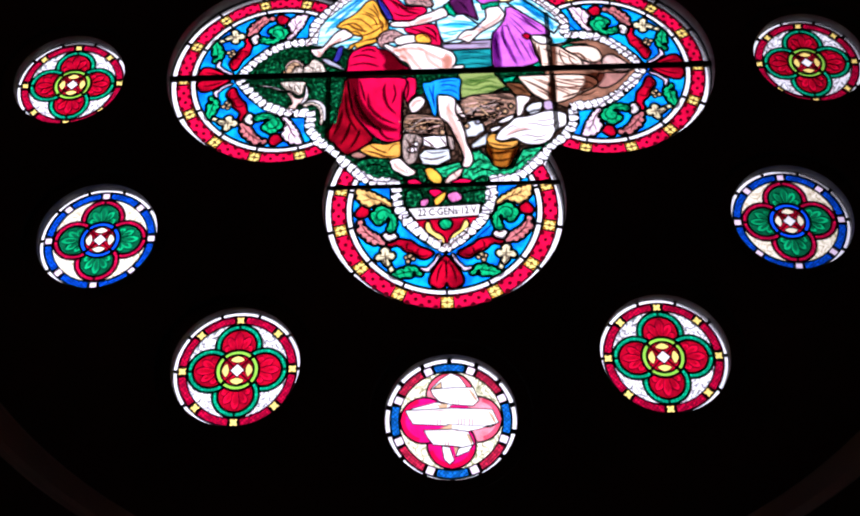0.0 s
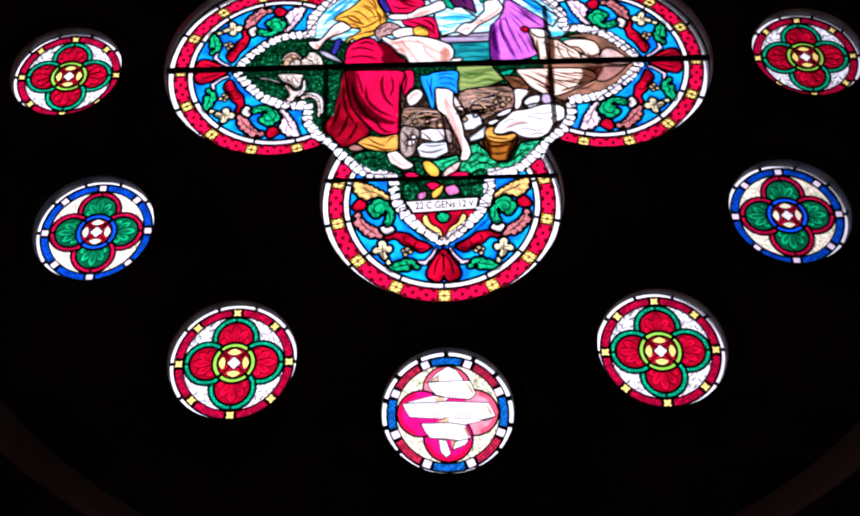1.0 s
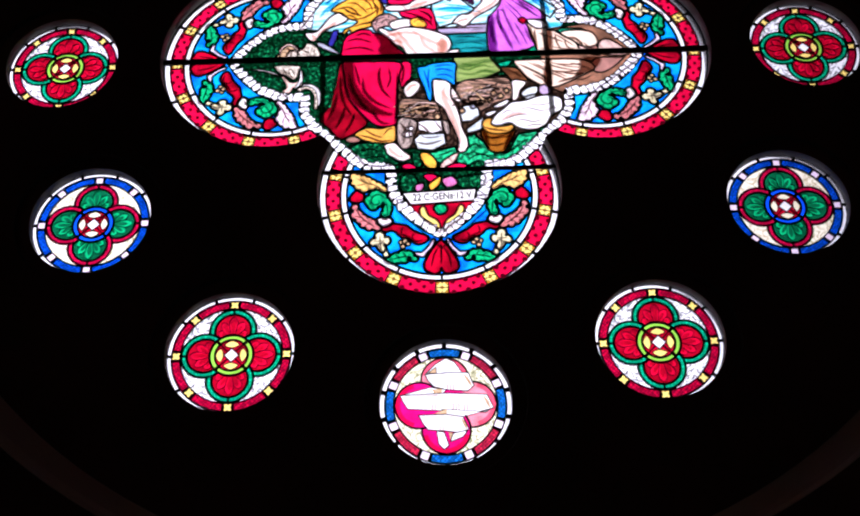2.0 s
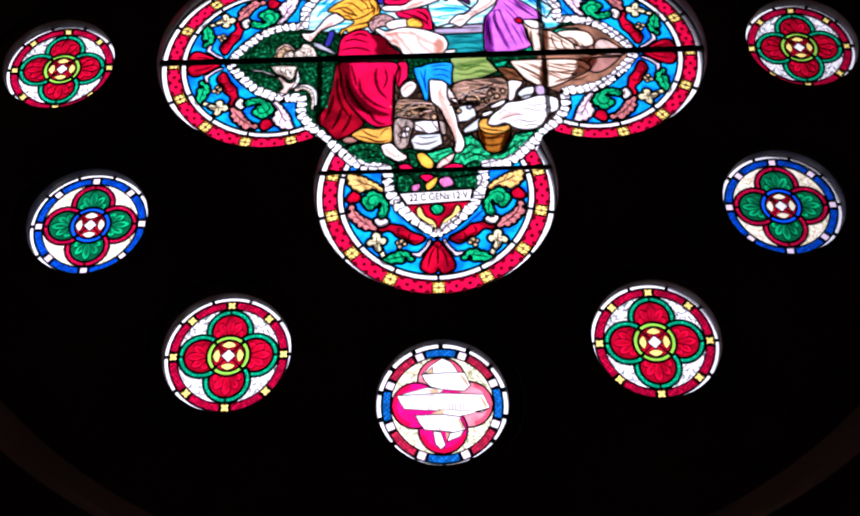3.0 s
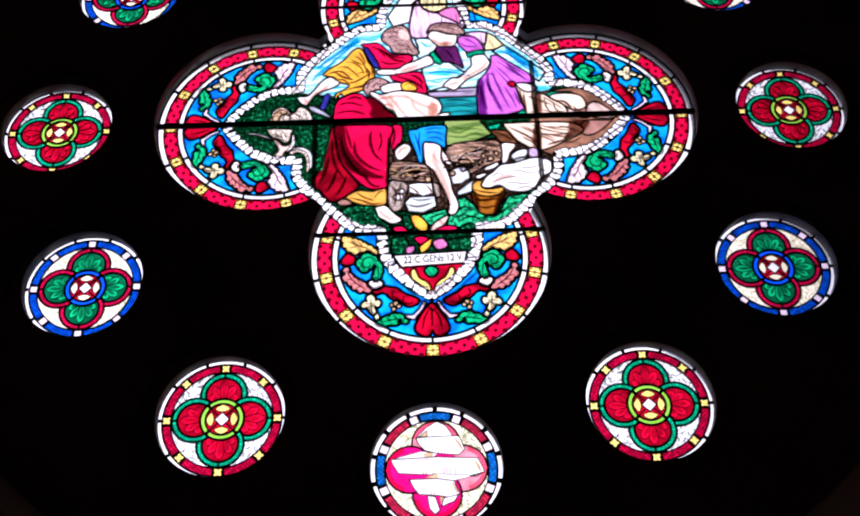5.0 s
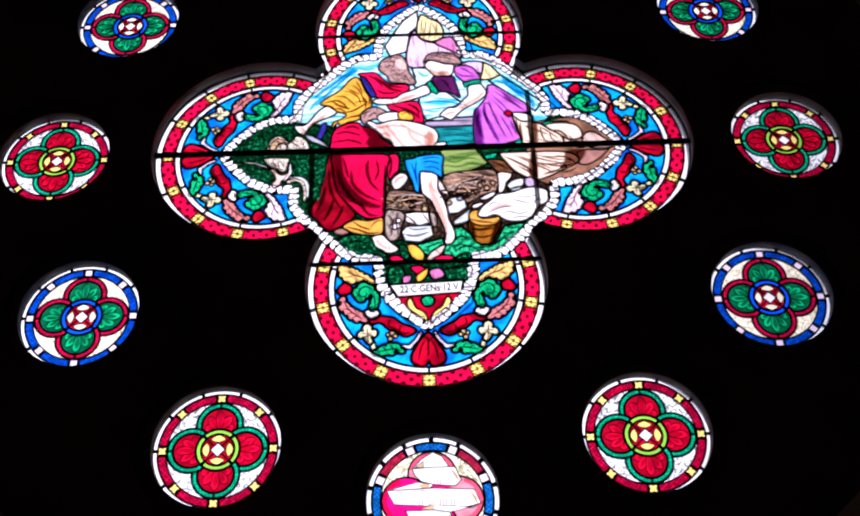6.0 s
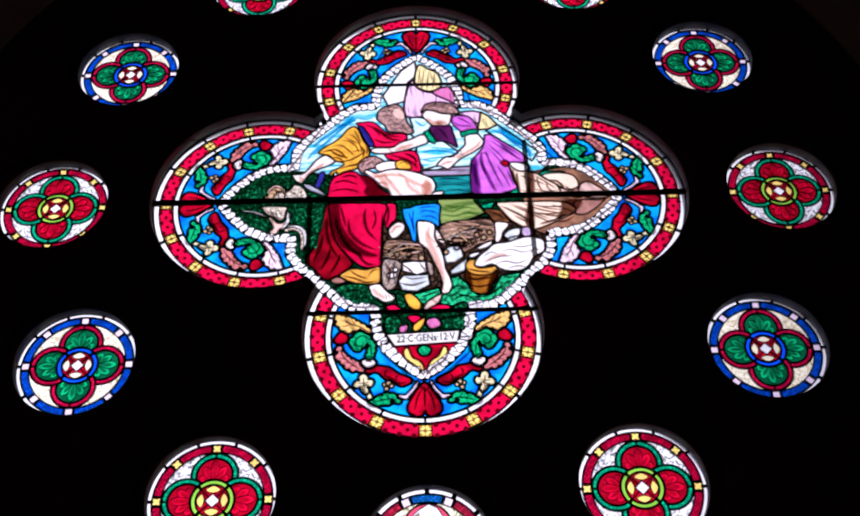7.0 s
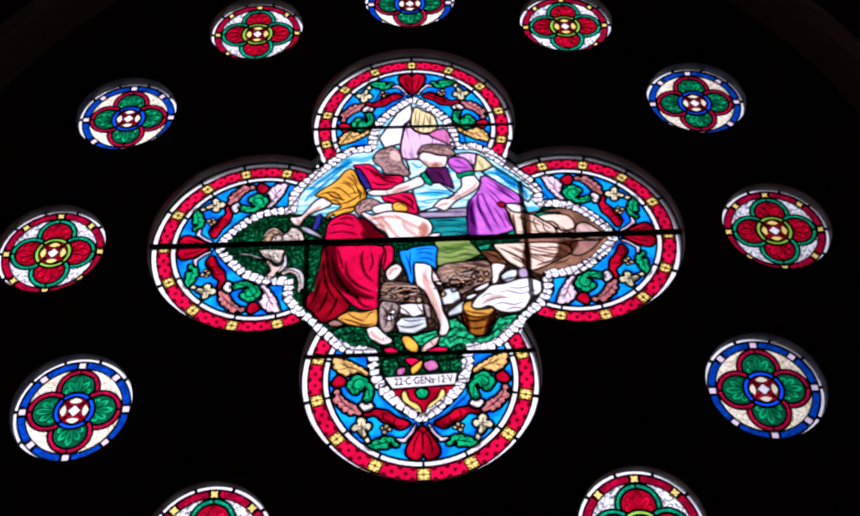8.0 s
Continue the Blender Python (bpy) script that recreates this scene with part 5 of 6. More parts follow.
    lay("sack_pane", "white", 4, smooth([(0.253, -0.405), (0.279, -0.352), (0.316, -0.321), (0.354, -0.284), (0.417, -0.275), (0.490, -0.250), (0.544, -0.247), (0.593, -0.266), (0.599, -0.299), (0.591, -0.336), (0.544, -0.363), (0.514, -0.414), (0.475, -0.440), (0.422, -0.444), (0.379, -0.432), (0.338, -0.403), (0.293, -0.417)]))
    lay("log_end", "tan", 3, smooth([(-0.132, -0.333), (-0.119, -0.317), (-0.103, -0.334), (-0.119, -0.349)]))
    lay("log_end", "tan", 3, smooth([(-0.071, -0.338), (-0.058, -0.323), (-0.042, -0.340), (-0.059, -0.355)]))
    lay("log_end", "tan", 3, smooth([(-0.014, -0.357), (0.003, -0.338), (0.018, -0.358), (0.002, -0.376)]))
    lay("log_end", "tan", 3, smooth([(0.260, -0.228), (0.274, -0.212), (0.287, -0.229), (0.272, -0.245)]))
    lay("log_end", "tan", 3, smooth([(0.291, -0.246), (0.308, -0.227), (0.321, -0.247), (0.306, -0.262)]))
    lay("log_end", "tan", 3, smooth([(0.323, -0.214), (0.337, -0.198), (0.349, -0.215), (0.335, -0.231)]))
    lay("log_end", "tan", 3, smooth([(0.242, -0.270), (0.256, -0.254), (0.268, -0.271), (0.254, -0.286)]))
    lay("log_end", "tan", 3, smooth([(0.106, -0.326), (0.120, -0.310), (0.133, -0.327), (0.119, -0.342)]))
    lay("leaf_pane", "amber_fold", 4, smooth([(-0.086, -0.568), (-0.049, -0.560), (-0.007, -0.610), (-0.018, -0.652), (-0.064, -0.629)]))
    lay("leaf_pane", "blush", 4, smooth([(0.002, -0.655), (0.024, -0.605), (0.092, -0.563), (0.080, -0.607), (0.038, -0.651)]))
    lay("petal_pane", "ruby_bright", 4, smooth([(-0.171, -0.628), (-0.127, -0.618), (-0.095, -0.652), (-0.141, -0.662)]))
    lay("petal_pane", "ruby_bright", 4, smooth([(0.023, -0.653), (0.077, -0.622), (0.133, -0.636), (0.089, -0.667)]))
    lay("petal_pane", "ruby_bright", 4, smooth([(-0.072, -0.685), (-0.026, -0.678), (0.001, -0.703), (-0.040, -0.724)]))
    lay("petal_pane", "amber_fold", 4, smooth([(-0.019, -0.708), (0.012, -0.691), (0.000, -0.738), (-0.036, -0.768), (-0.048, -0.736)]))
    lay("petal_pane", "magenta_feather", 4, smooth([(0.014, -0.709), (0.062, -0.693), (0.084, -0.735), (0.035, -0.753)]))
    lay("petal_pane", "magenta_feather", 4, smooth([(-0.108, -0.736), (-0.070, -0.729), (-0.076, -0.764), (-0.106, -0.771)]))
    lay("ruby_ground", "ruby", 5, [(-0.192, -0.814), (0.209, -0.800), (0.205, -0.885), (0.004, -1.070), (-0.192, -0.871)])
    lay("scroll_leaf", "yellow", 4, smooth([(-0.090, -0.863), (-0.070, -0.850), (-0.051, -0.898), (-0.019, -0.919), (-0.000, -0.950), (-0.004, -0.989), (-0.025, -0.958), (-0.069, -0.926), (-0.088, -0.897)]))
    lay("scroll_leaf", "yellow", 4, smooth([(0.109, -0.859), (0.090, -0.847), (0.068, -0.894), (0.038, -0.916), (0.017, -0.948), (0.016, -0.989), (0.039, -0.957), (0.084, -0.926), (0.105, -0.896)]))
    lay("shell_pane", "emerald_leaf", 5, smooth([(-0.028, -0.860), (0.000, -0.838), (0.034, -0.856), (0.023, -0.890), (-0.009, -0.894)]))
    lay("text_ribbon", "linen_plain", 6, [(-0.172, -0.775), (0.171, -0.761), (0.158, -0.827), (-0.132, -0.842)])
    lay("goat_pane", "fleece", 4, smooth([(-0.788, 0.014), (-0.768, 0.051), (-0.748, 0.078), (-0.721, 0.098), (-0.682, 0.090), (-0.654, 0.075), (-0.633, 0.109), (-0.605, 0.104), (-0.576, 0.072), (-0.576, 0.002), (-0.782, 0.010)]))
    lay("goat_horn", "tan", 3, smooth([(-0.785, 0.010), (-0.768, 0.048), (-0.748, 0.082), (-0.719, 0.102), (-0.685, 0.090), (-0.664, 0.065), (-0.692, 0.069), (-0.714, 0.063), (-0.729, 0.036), (-0.741, 0.009)]))
    lay("goat_pane", "fleece", 4, smooth([(-0.780, -0.024), (-0.665, -0.029), (-0.666, -0.062), (-0.670, -0.096), (-0.691, -0.115), (-0.722, -0.094), (-0.755, -0.076), (-0.776, -0.051)]))
    lay("goat_leg", "fleece", 4, smooth([(-0.668, -0.183), (-0.670, -0.150), (-0.638, -0.137), (-0.600, -0.152), (-0.577, -0.186), (-0.567, -0.239), (-0.570, -0.291), (-0.586, -0.290), (-0.586, -0.232), (-0.598, -0.195), (-0.626, -0.174), (-0.652, -0.187)]))
    lay("branch_pane", "blush", 3, smooth([(-0.752, -0.093), (-0.733, -0.094), (-0.709, -0.125), (-0.682, -0.129), (-0.664, -0.110), (-0.655, -0.066), (-0.647, -0.073), (-0.647, -0.124), (-0.670, -0.156), (-0.691, -0.169), (-0.705, -0.201), (-0.732, -0.207), (-0.738, -0.180), (-0.723, -0.161), (-0.730, -0.134)]))
    lay("thicket_pane", "leafy_green", 0, smooth([(-0.539, -0.054), (-0.474, -0.036), (-0.477, -0.124), (-0.496, -0.196), (-0.530, -0.155)]))
    lay("thicket_pane", "leafy_green", 0, smooth([(-0.541, -0.227), (-0.496, -0.199), (-0.507, -0.287), (-0.534, -0.266)]))
    lay("thicket_pane", "leafy_green", 0, smooth([(-0.631, -0.057), (-0.578, -0.039), (-0.563, -0.120), (-0.617, -0.132)]))
    lay("thicket_pane", "leafy_green", 0, smooth([(-0.878, 0.042), (-0.821, 0.095), (-0.769, 0.065), (-0.793, 0.011)]))
    lay("thicket_pane", "leafy_green", 0, smooth([(-0.836, -0.090), (-0.769, -0.119), (-0.744, -0.173), (-0.799, -0.151)]))
    def line(name, key, lead, points):
        d.add(name, points, G[key], lead * 0.0024, field)

    # firewood: loose sticks over one another
    rng = random.Random(11)
    for x0, x1, z0, z1 in PILES:
        for k in range(46):
            x, z = rng.uniform(x0, x1), rng.uniform(z0, z1)
            a, size = rng.gauss(0.12, 0.3), rng.uniform(0.02, 0.055)
            u, v = size * math.cos(a), size * math.sin(a)
            key = rng.choice(("tan", "blush", "umber", "umber", "rubble"))
            line("stick", key, 0, stroke([(x - u, z - v), (x, z + 0.003), (x + u, z + v)], rng.uniform(0.005, 0.009), False))
    # stems and painted lines
    line("stem_pane", "linen", 2, stroke([(-0.915, -0.046), (-0.830, -0.056), (-0.744, -0.093)], 0.011))
    line("stem_pane", "linen", 2, stroke([(-0.656, -0.056), (-0.655, -0.123), (-0.685, -0.172)], 0.018))
    line("stem_pane", "linen", 2, stroke([(-0.669, -0.163), (-0.622, -0.148), (-0.578, -0.173), (-0.562, -0.226), (-0.565, -0.284)], 0.018))
    paint.stroke("umber", 0.009, [(-0.758, 0.065), (-0.726, 0.077), (-0.713, 0.035)])
    paint.stroke("umber", 0.009, [(-0.699, 0.083), (-0.675, 0.054), (-0.684, 0.020)])
    paint.stroke("umber", 0.009, [(-0.746, -0.046), (-0.722, -0.087), (-0.689, -0.102)])
    paint.stroke("umber", 0.009, [(0.040, 0.901), (0.032, 0.827), (0.027, 0.754)])
    paint.stroke("umber", 0.009, [(0.067, 0.888), (0.058, 0.810), (0.050, 0.737)])
    paint.stroke("umber", 0.009, [(0.096, 0.870), (0.091, 0.808), (0.080, 0.744)])
    paint.stroke("umber", 0.009, [(0.019, 0.906), (0.011, 0.844), (0.004, 0.779)])
    paint.stroke("plum", 0.009, [(0.103, 0.711), (0.098, 0.663), (0.088, 0.616)])
    paint.stroke("umber", 0.007, [(-0.773, 0.037), (-0.741, 0.057), (-0.718, 0.028)])
    paint.stroke("umber", 0.007, [(-0.659, 0.068), (-0.630, 0.046), (-0.634, 0.011)])
    paint.stroke("umber", 0.007, [(-0.616, 0.087), (-0.595, 0.058), (-0.591, 0.017)])
    paint.stroke("umber", 0.009, [(-0.732, 0.092), (-0.708, 0.056), (-0.711, 0.014)])
    paint.stroke("umber", 0.007, [(-0.769, -0.038), (-0.739, -0.080), (-0.725, -0.134)])
    paint.stroke("umber", 0.007, [(-0.719, -0.040), (-0.706, -0.088), (-0.672, -0.116)])
    line("stem_pane", "blush", 2, stroke([(-0.762, 0.030), (-0.759, 0.075), (-0.722, 0.105), (-0.682, 0.076), (-0.677, 0.030)], 0.014))
    paint.stroke("leaf", 0.018, [(-0.372, -0.548), (-0.320, -0.532), (-0.258, -0.553)])
    paint.stroke("leaf", 0.016, [(-0.335, -0.586), (-0.279, -0.576), (-0.227, -0.596)])
    paint.stroke("leaf", 0.018, [(0.124, -0.549), (0.172, -0.520), (0.202, -0.545)])
    paint.stroke("leaf", 0.018, [(0.137, -0.604), (0.195, -0.576), (0.250, -0.602)])
    paint.stroke("leaf", 0.016, [(0.292, -0.591), (0.351, -0.551), (0.411, -0.504)])
    paint.stroke("leaf", 0.014, [(-0.011, -0.580), (0.030, -0.569), (0.067, -0.553)])
    line("branch_line", "blush", 2, stroke([(-0.865, -0.058), (-0.830, -0.063), (-0.788, -0.081), (-0.749, -0.096)], 0.007))
    line("fleece_line", "umber", 0, stroke([(-0.714, 0.063), (-0.681, 0.055), (-0.657, 0.026)], 0.004))
    line("fleece_line", "umber", 0, stroke([(-0.648, 0.067), (-0.619, 0.045), (-0.607, 0.014)], 0.004))
    line("fleece_line", "umber", 0, stroke([(-0.747, -0.039), (-0.729, -0.067), (-0.706, -0.081)], 0.004))
    line("fleece_line", "umber", 0, stroke([(-0.709, -0.037), (-0.696, -0.061), (-0.684, -0.089)], 0.004))
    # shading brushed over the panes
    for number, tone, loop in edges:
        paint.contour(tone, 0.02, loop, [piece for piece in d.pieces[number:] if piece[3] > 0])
    paint.stroke("umber", 0.0146, [(0.414, -0.064), (0.492, -0.113), (0.550, -0.171)])
    paint.stroke("umber", 0.0131, [(0.469, -0.049), (0.556, -0.098), (0.642, -0.146)])
    paint.stroke("umber", 0.0116, [(0.543, -0.043), (0.640, -0.078), (0.739, -0.088)])
    paint.stroke("umber", 0.0131, [(0.577, -0.177), (0.641, -0.157), (0.717, -0.121)])
    paint.stroke("umber", 0.0175, [(0.601, -0.111), (0.663, -0.124), (0.736, -0.114)])
    paint.stroke("umber", 0.0131, [(0.478, 0.185), (0.483, 0.125), (0.497, 0.066)])
    paint.stroke("umber", 0.0131, [(0.586, 0.133), (0.637, 0.090), (0.684, 0.047)])
    paint.stroke("umber", 0.0131, [(0.504, 0.042), (0.585, 0.025), (0.687, 0.026)])
    paint.stroke("sky", 0.0262, [(-0.543, 0.296), (-0.498, 0.363), (-0.442, 0.410)])
    paint.stroke("sky", 0.0204, [(-0.434, 0.448), (-0.377, 0.503), (-0.320, 0.542)])
    paint.stroke("sky", 0.0233, [(-0.575, 0.267), (-0.544, 0.321), (-0.512, 0.357)])
    paint.stroke("sky", 0.0204, [(0.528, 0.343), (0.562, 0.292), (0.576, 0.242)])
    paint.stroke("sky", 0.0175, [(0.052, 0.336), (0.128, 0.327), (0.231, 0.304)])
    paint.stroke("sky", 0.0175, [(0.003, 0.264), (0.059, 0.243), (0.097, 0.254)])
    paint.stroke("sky", 0.0204, [(-0.020, 0.528), (0.018, 0.488), (0.047, 0.500)])
    paint.stroke("umber", 0.0131, [(-0.506, 0.317), (-0.459, 0.328), (-0.421, 0.304)])
    paint.stroke("umber", 0.0116, [(-0.385, 0.415), (-0.347, 0.394), (-0.313, 0.368)])
    paint.stroke("umber", 0.0116, [(-0.346, 0.313), (-0.317, 0.325), (-0.279, 0.323)])
    paint.stroke("umber", 0.0131, [(-0.363, 0.217), (-0.326, 0.233), (-0.288, 0.250)])
    paint.stroke("ruby", 0.0204, [(-0.281, 0.506), (-0.232, 0.472), (-0.194, 0.414)])
    paint.stroke("ruby", 0.0175, [(-0.067, 0.303), (-0.025, 0.265), (-0.012, 0.216)])
    paint.stroke("indigo", 0.0131, [(-0.300, 0.481), (-0.271, 0.429), (-0.246, 0.366)])
    paint.stroke("leaf", 0.0116, [(0.377, -0.461), (0.411, -0.483), (0.455, -0.469)])
    paint.stroke("leaf", 0.0116, [(0.366, -0.502), (0.391, -0.513), (0.427, -0.494)])
    paint.stroke("leaf", 0.0116, [(0.159, -0.495), (0.185, -0.485), (0.201, -0.507)])
    paint.stroke("leaf", 0.0116, [(0.112, -0.585), (0.164, -0.567), (0.215, -0.584)])
    paint.stroke("leaf", 0.0116, [(0.223, -0.584), (0.275, -0.586), (0.335, -0.573)])
    paint.stroke("umber", 0.0116, [(0.228, -0.487), (0.289, -0.479), (0.347, -0.460)])
    paint.stroke("umber", 0.0102, [(-0.160, -0.283), (-0.107, -0.295), (-0.036, -0.287)])
    paint.area("umber", 0.025, smooth([(0.708, -0.035), (0.774, -0.020), (0.808, -0.041), (0.764, -0.106), (0.708, -0.126), (0.671, -0.136), (0.703, -0.081)]))
    paint.area("sky", 0.03, smooth([(-0.546, 0.358), (-0.471, 0.424), (-0.377, 0.503), (-0.329, 0.534), (-0.359, 0.554), (-0.425, 0.492), (-0.509, 0.413)]))
    paint.area("sky", 0.03, smooth([(0.422, 0.473), (0.495, 0.419), (0.565, 0.329), (0.579, 0.279), (0.527, 0.330), (0.447, 0.409)]))
    paint.stroke("umber", 0.0204, [(0.638, 0.102), (0.693, 0.094), (0.725, 0.046)])
    paint.stroke("umber", 0.0175, [(0.651, -0.056), (0.721, -0.081), (0.763, -0.117)])
    paint.stroke("umber", 0.0146, [(0.634, -0.146), (0.704, -0.160), (0.762, -0.128)])
    paint.stroke("umber", 0.0146, [(0.728, 0.069), (0.761, 0.033), (0.796, 0.020)])
    paint.stroke("umber", 0.0175, [(0.511, 0.136), (0.565, 0.110), (0.636, 0.072)])
    paint.stroke("umber", 0.0204, [(-0.450, 0.317), (-0.402, 0.291), (-0.359, 0.277)])
    paint.stroke("umber", 0.0204, [(-0.308, 0.362), (-0.284, 0.324), (-0.289, 0.275)])
    paint.stroke("umber", 0.0175, [(-0.280, 0.386), (-0.265, 0.341), (-0.270, 0.298)])
    paint.stroke("ruby", 0.0291, [(-0.213, 0.472), (-0.156, 0.406), (-0.089, 0.385)])
    paint.stroke("ruby", 0.0349, [(-0.422, -0.074), (-0.401, -0.186), (-0.346, -0.287), (-0.275, -0.354)])
    paint.stroke("ruby", 0.0291, [(-0.268, -0.045), (-0.276, -0.113), (-0.258, -0.192), (-0.213, -0.248)])
    paint.stroke("plum", 0.0262, [(0.321, 0.301), (0.321, 0.227), (0.335, 0.143)])
    paint.stroke("plum", 0.0204, [(0.415, 0.359), (0.467, 0.295), (0.519, 0.238)])
    paint.stroke("blush", 0.0472, [(0.039, 0.539), (0.077, 0.505), (0.134, 0.497)])
    paint.stroke("blush", 0.0367, [(-0.241, 0.140), (-0.157, 0.161), (-0.074, 0.146)])
    paint.area("ruby", .03, smooth([(-0.450, -0.023), (-0.403, -0.020), (-0.394, -0.109), (-0.373, -0.176), (-0.327, -0.249), (-0.275, -0.302), (-0.213, -0.334), (-0.240, -0.346), (-0.310, -0.326), (-0.374, -0.294), (-0.418, -0.232), (-0.438, -0.163)]))
    paint.stroke("ruby", 0.0320, [(-0.353, -0.110), (-0.346, -0.194), (-0.289, -0.265), (-0.209, -0.308)])
    paint.stroke("ruby", 0.0262, [(-0.306, -0.304), (-0.288, -0.355), (-0.257, -0.386), (-0.218, -0.389)])
    paint.stroke("ruby", 0.0233, [(-0.188, -0.071), (-0.189, -0.194), (-0.192, -0.314), (-0.203, -0.388)])
    paint.stroke("ruby", 0.0175, [(-0.231, -0.052), (-0.220, -0.126), (-0.240, -0.187)])
    paint.stroke("ruby", 0.0204, [(-0.395, -0.029), (-0.378, -0.109), (-0.366, -0.165)])
    paint.stroke("ruby", 0.0233, [(-0.462, -0.084), (-0.459, -0.184), (-0.439, -0.272), (-0.389, -0.360)])
    paint.stroke("ruby", 0.0262, [(-0.477, -0.206), (-0.488, -0.282), (-0.520, -0.366)])
    paint.stroke("ruby", 0.0233, [(-0.435, -0.273), (-0.451, -0.347), (-0.484, -0.420)])
    paint.stroke("ruby", 0.0233, [(-0.390, -0.323), (-0.406, -0.381), (-0.439, -0.442)])
    paint.stroke("ruby", 0.0233, [(-0.159, -0.038), (-0.157, -0.095), (-0.167, -0.162)])
    paint.area("ruby", .03, smooth([(-0.302, 0.160), (-0.232, 0.137), (-0.186, 0.062), (-0.158, 0.013), (-0.241, 0.014), (-0.278, 0.047), (-0.269, 0.094)]))
    paint.stroke("ruby", 0.0233, [(-0.440, 0.112), (-0.380, 0.127), (-0.310, 0.101)])
    paint.stroke("ruby", 0.0204, [(-0.452, 0.060), (-0.370, 0.074), (-0.296, 0.048)])
    paint.stroke("ruby", 0.0233, [(-0.399, 0.146), (-0.353, 0.162), (-0.311, 0.143)])
    paint.stroke("ruby", 0.0262, [(-0.242, 0.498), (-0.194, 0.445), (-0.156, 0.425), (-0.079, 0.409)])
    paint.stroke("ruby", 0.0204, [(-0.232, 0.403), (-0.185, 0.376), (-0.118, 0.379)])
    paint.stroke("ruby", 0.0262, [(-0.157, 0.294), (-0.100, 0.274), (-0.035, 0.235), (-0.003, 0.191)])
    paint.stroke("ruby", 0.0204, [(-0.081, 0.304), (-0.034, 0.277), (-0.005, 0.240)])
    paint.stroke("umber", 0.0175, [(-0.492, 0.321), (-0.441, 0.336), (-0.402, 0.316), (-0.368, 0.265)])
    paint.stroke("umber", 0.0146, [(-0.451, 0.357), (-0.403, 0.363), (-0.360, 0.326), (-0.331, 0.288)])
    paint.stroke("umber", 0.0146, [(-0.404, 0.396), (-0.361, 0.389), (-0.322, 0.350), (-0.308, 0.300)])
    paint.stroke("umber", 0.0131, [(-0.362, 0.439), (-0.328, 0.412), (-0.303, 0.359), (-0.293, 0.299)])
    paint.stroke("umber", 0.0175, [(-0.410, 0.255), (-0.364, 0.259), (-0.312, 0.288), (-0.270, 0.329)])
    paint.stroke("umber", 0.0146, [(-0.409, 0.200), (-0.363, 0.223), (-0.312, 0.233), (-0.270, 0.268)])
    paint.stroke("umber", 0.0131, [(-0.338, 0.470), (-0.314, 0.418), (-0.299, 0.374)])
    paint.stroke("umber", 0.0146, [(-0.449, 0.280), (-0.416, 0.279), (-0.382, 0.251)])
    paint.stroke("umber", 0.0116, [(-0.110, 0.225), (-0.077, 0.242), (-0.052, 0.215)])
    paint.stroke("umber", 0.0102, [(-0.199, 0.587), (-0.155, 0.599), (-0.116, 0.584)])
    paint.stroke("umber", 0.0102, [(-0.194, 0.548), (-0.155, 0.566), (-0.126, 0.539)])
    paint.stroke("umber", 0.0102, [(-0.155, 0.495), (-0.117, 0.506), (-0.078, 0.479)])
    paint.stroke("umber", 0.0102, [(-0.127, 0.468), (-0.088, 0.473), (-0.050, 0.446)])
    paint.stroke("umber", 0.0087, [(-0.174, 0.612), (-0.145, 0.624), (-0.115, 0.621)])
    paint.stroke("umber", 0.0087, [(-0.097, 0.518), (-0.078, 0.492), (-0.059, 0.456)])
    paint.stroke("umber", 0.0102, [(-0.297, 0.208), (-0.279, 0.250), (-0.246, 0.263)])
    paint.stroke("umber", 0.0102, [(-0.269, 0.213), (-0.251, 0.243), (-0.213, 0.247)])
    paint.stroke("umber", 0.0087, [(-0.232, 0.218), (-0.213, 0.235), (-0.194, 0.228)])
    paint.stroke("umber", 0.0102, [(0.031, 0.605), (0.080, 0.622), (0.148, 0.607), (0.200, 0.579)])
    paint.stroke("umber", 0.0102, [(0.046, 0.624), (0.100, 0.635), (0.168, 0.619)])
    paint.stroke("umber", 0.0087, [(0.120, 0.643), (0.168, 0.626), (0.201, 0.596)])
    paint.stroke("blush", 0.0419, [(0.153, 0.496), (0.125, 0.510), (0.086, 0.496)])
    paint.stroke("blush", 0.0419, [(-0.023, 0.363), (-0.080, 0.338), (-0.128, 0.320)])
    paint.stroke("blush", 0.0315, [(0.326, 0.382), (0.299, 0.336), (0.240, 0.292), (0.191, 0.257)])
    paint.stroke("blush", 0.0263, [(0.110, 0.217), (0.143, 0.232), (0.176, 0.239)])
    paint.stroke("blush", 0.0419, [(-0.585, 0.153), (-0.540, 0.193), (-0.481, 0.251)])
    paint.stroke("blush", 0.0367, [(-0.613, 0.166), (-0.594, 0.139), (-0.612, 0.128)])
    paint.stroke("blush", 0.0472, [(-0.255, 0.164), (-0.204, 0.151), (-0.176, 0.102), (-0.140, 0.031)])
    paint.stroke("blush", 0.0367, [(-0.185, 0.174), (-0.158, 0.125), (-0.121, 0.065), (-0.085, 0.017)])
    paint.stroke("blush", 0.0367, [(-0.120, 0.183), (-0.065, 0.134), (-0.010, 0.096), (0.036, 0.071)])
    paint.stroke("blush", 0.0367, [(-0.074, 0.134), (-0.047, 0.074), (0.007, 0.025)])
    paint.stroke("blush", 0.0576, [(0.028, 0.130), (0.041, 0.082), (0.030, 0.019)])
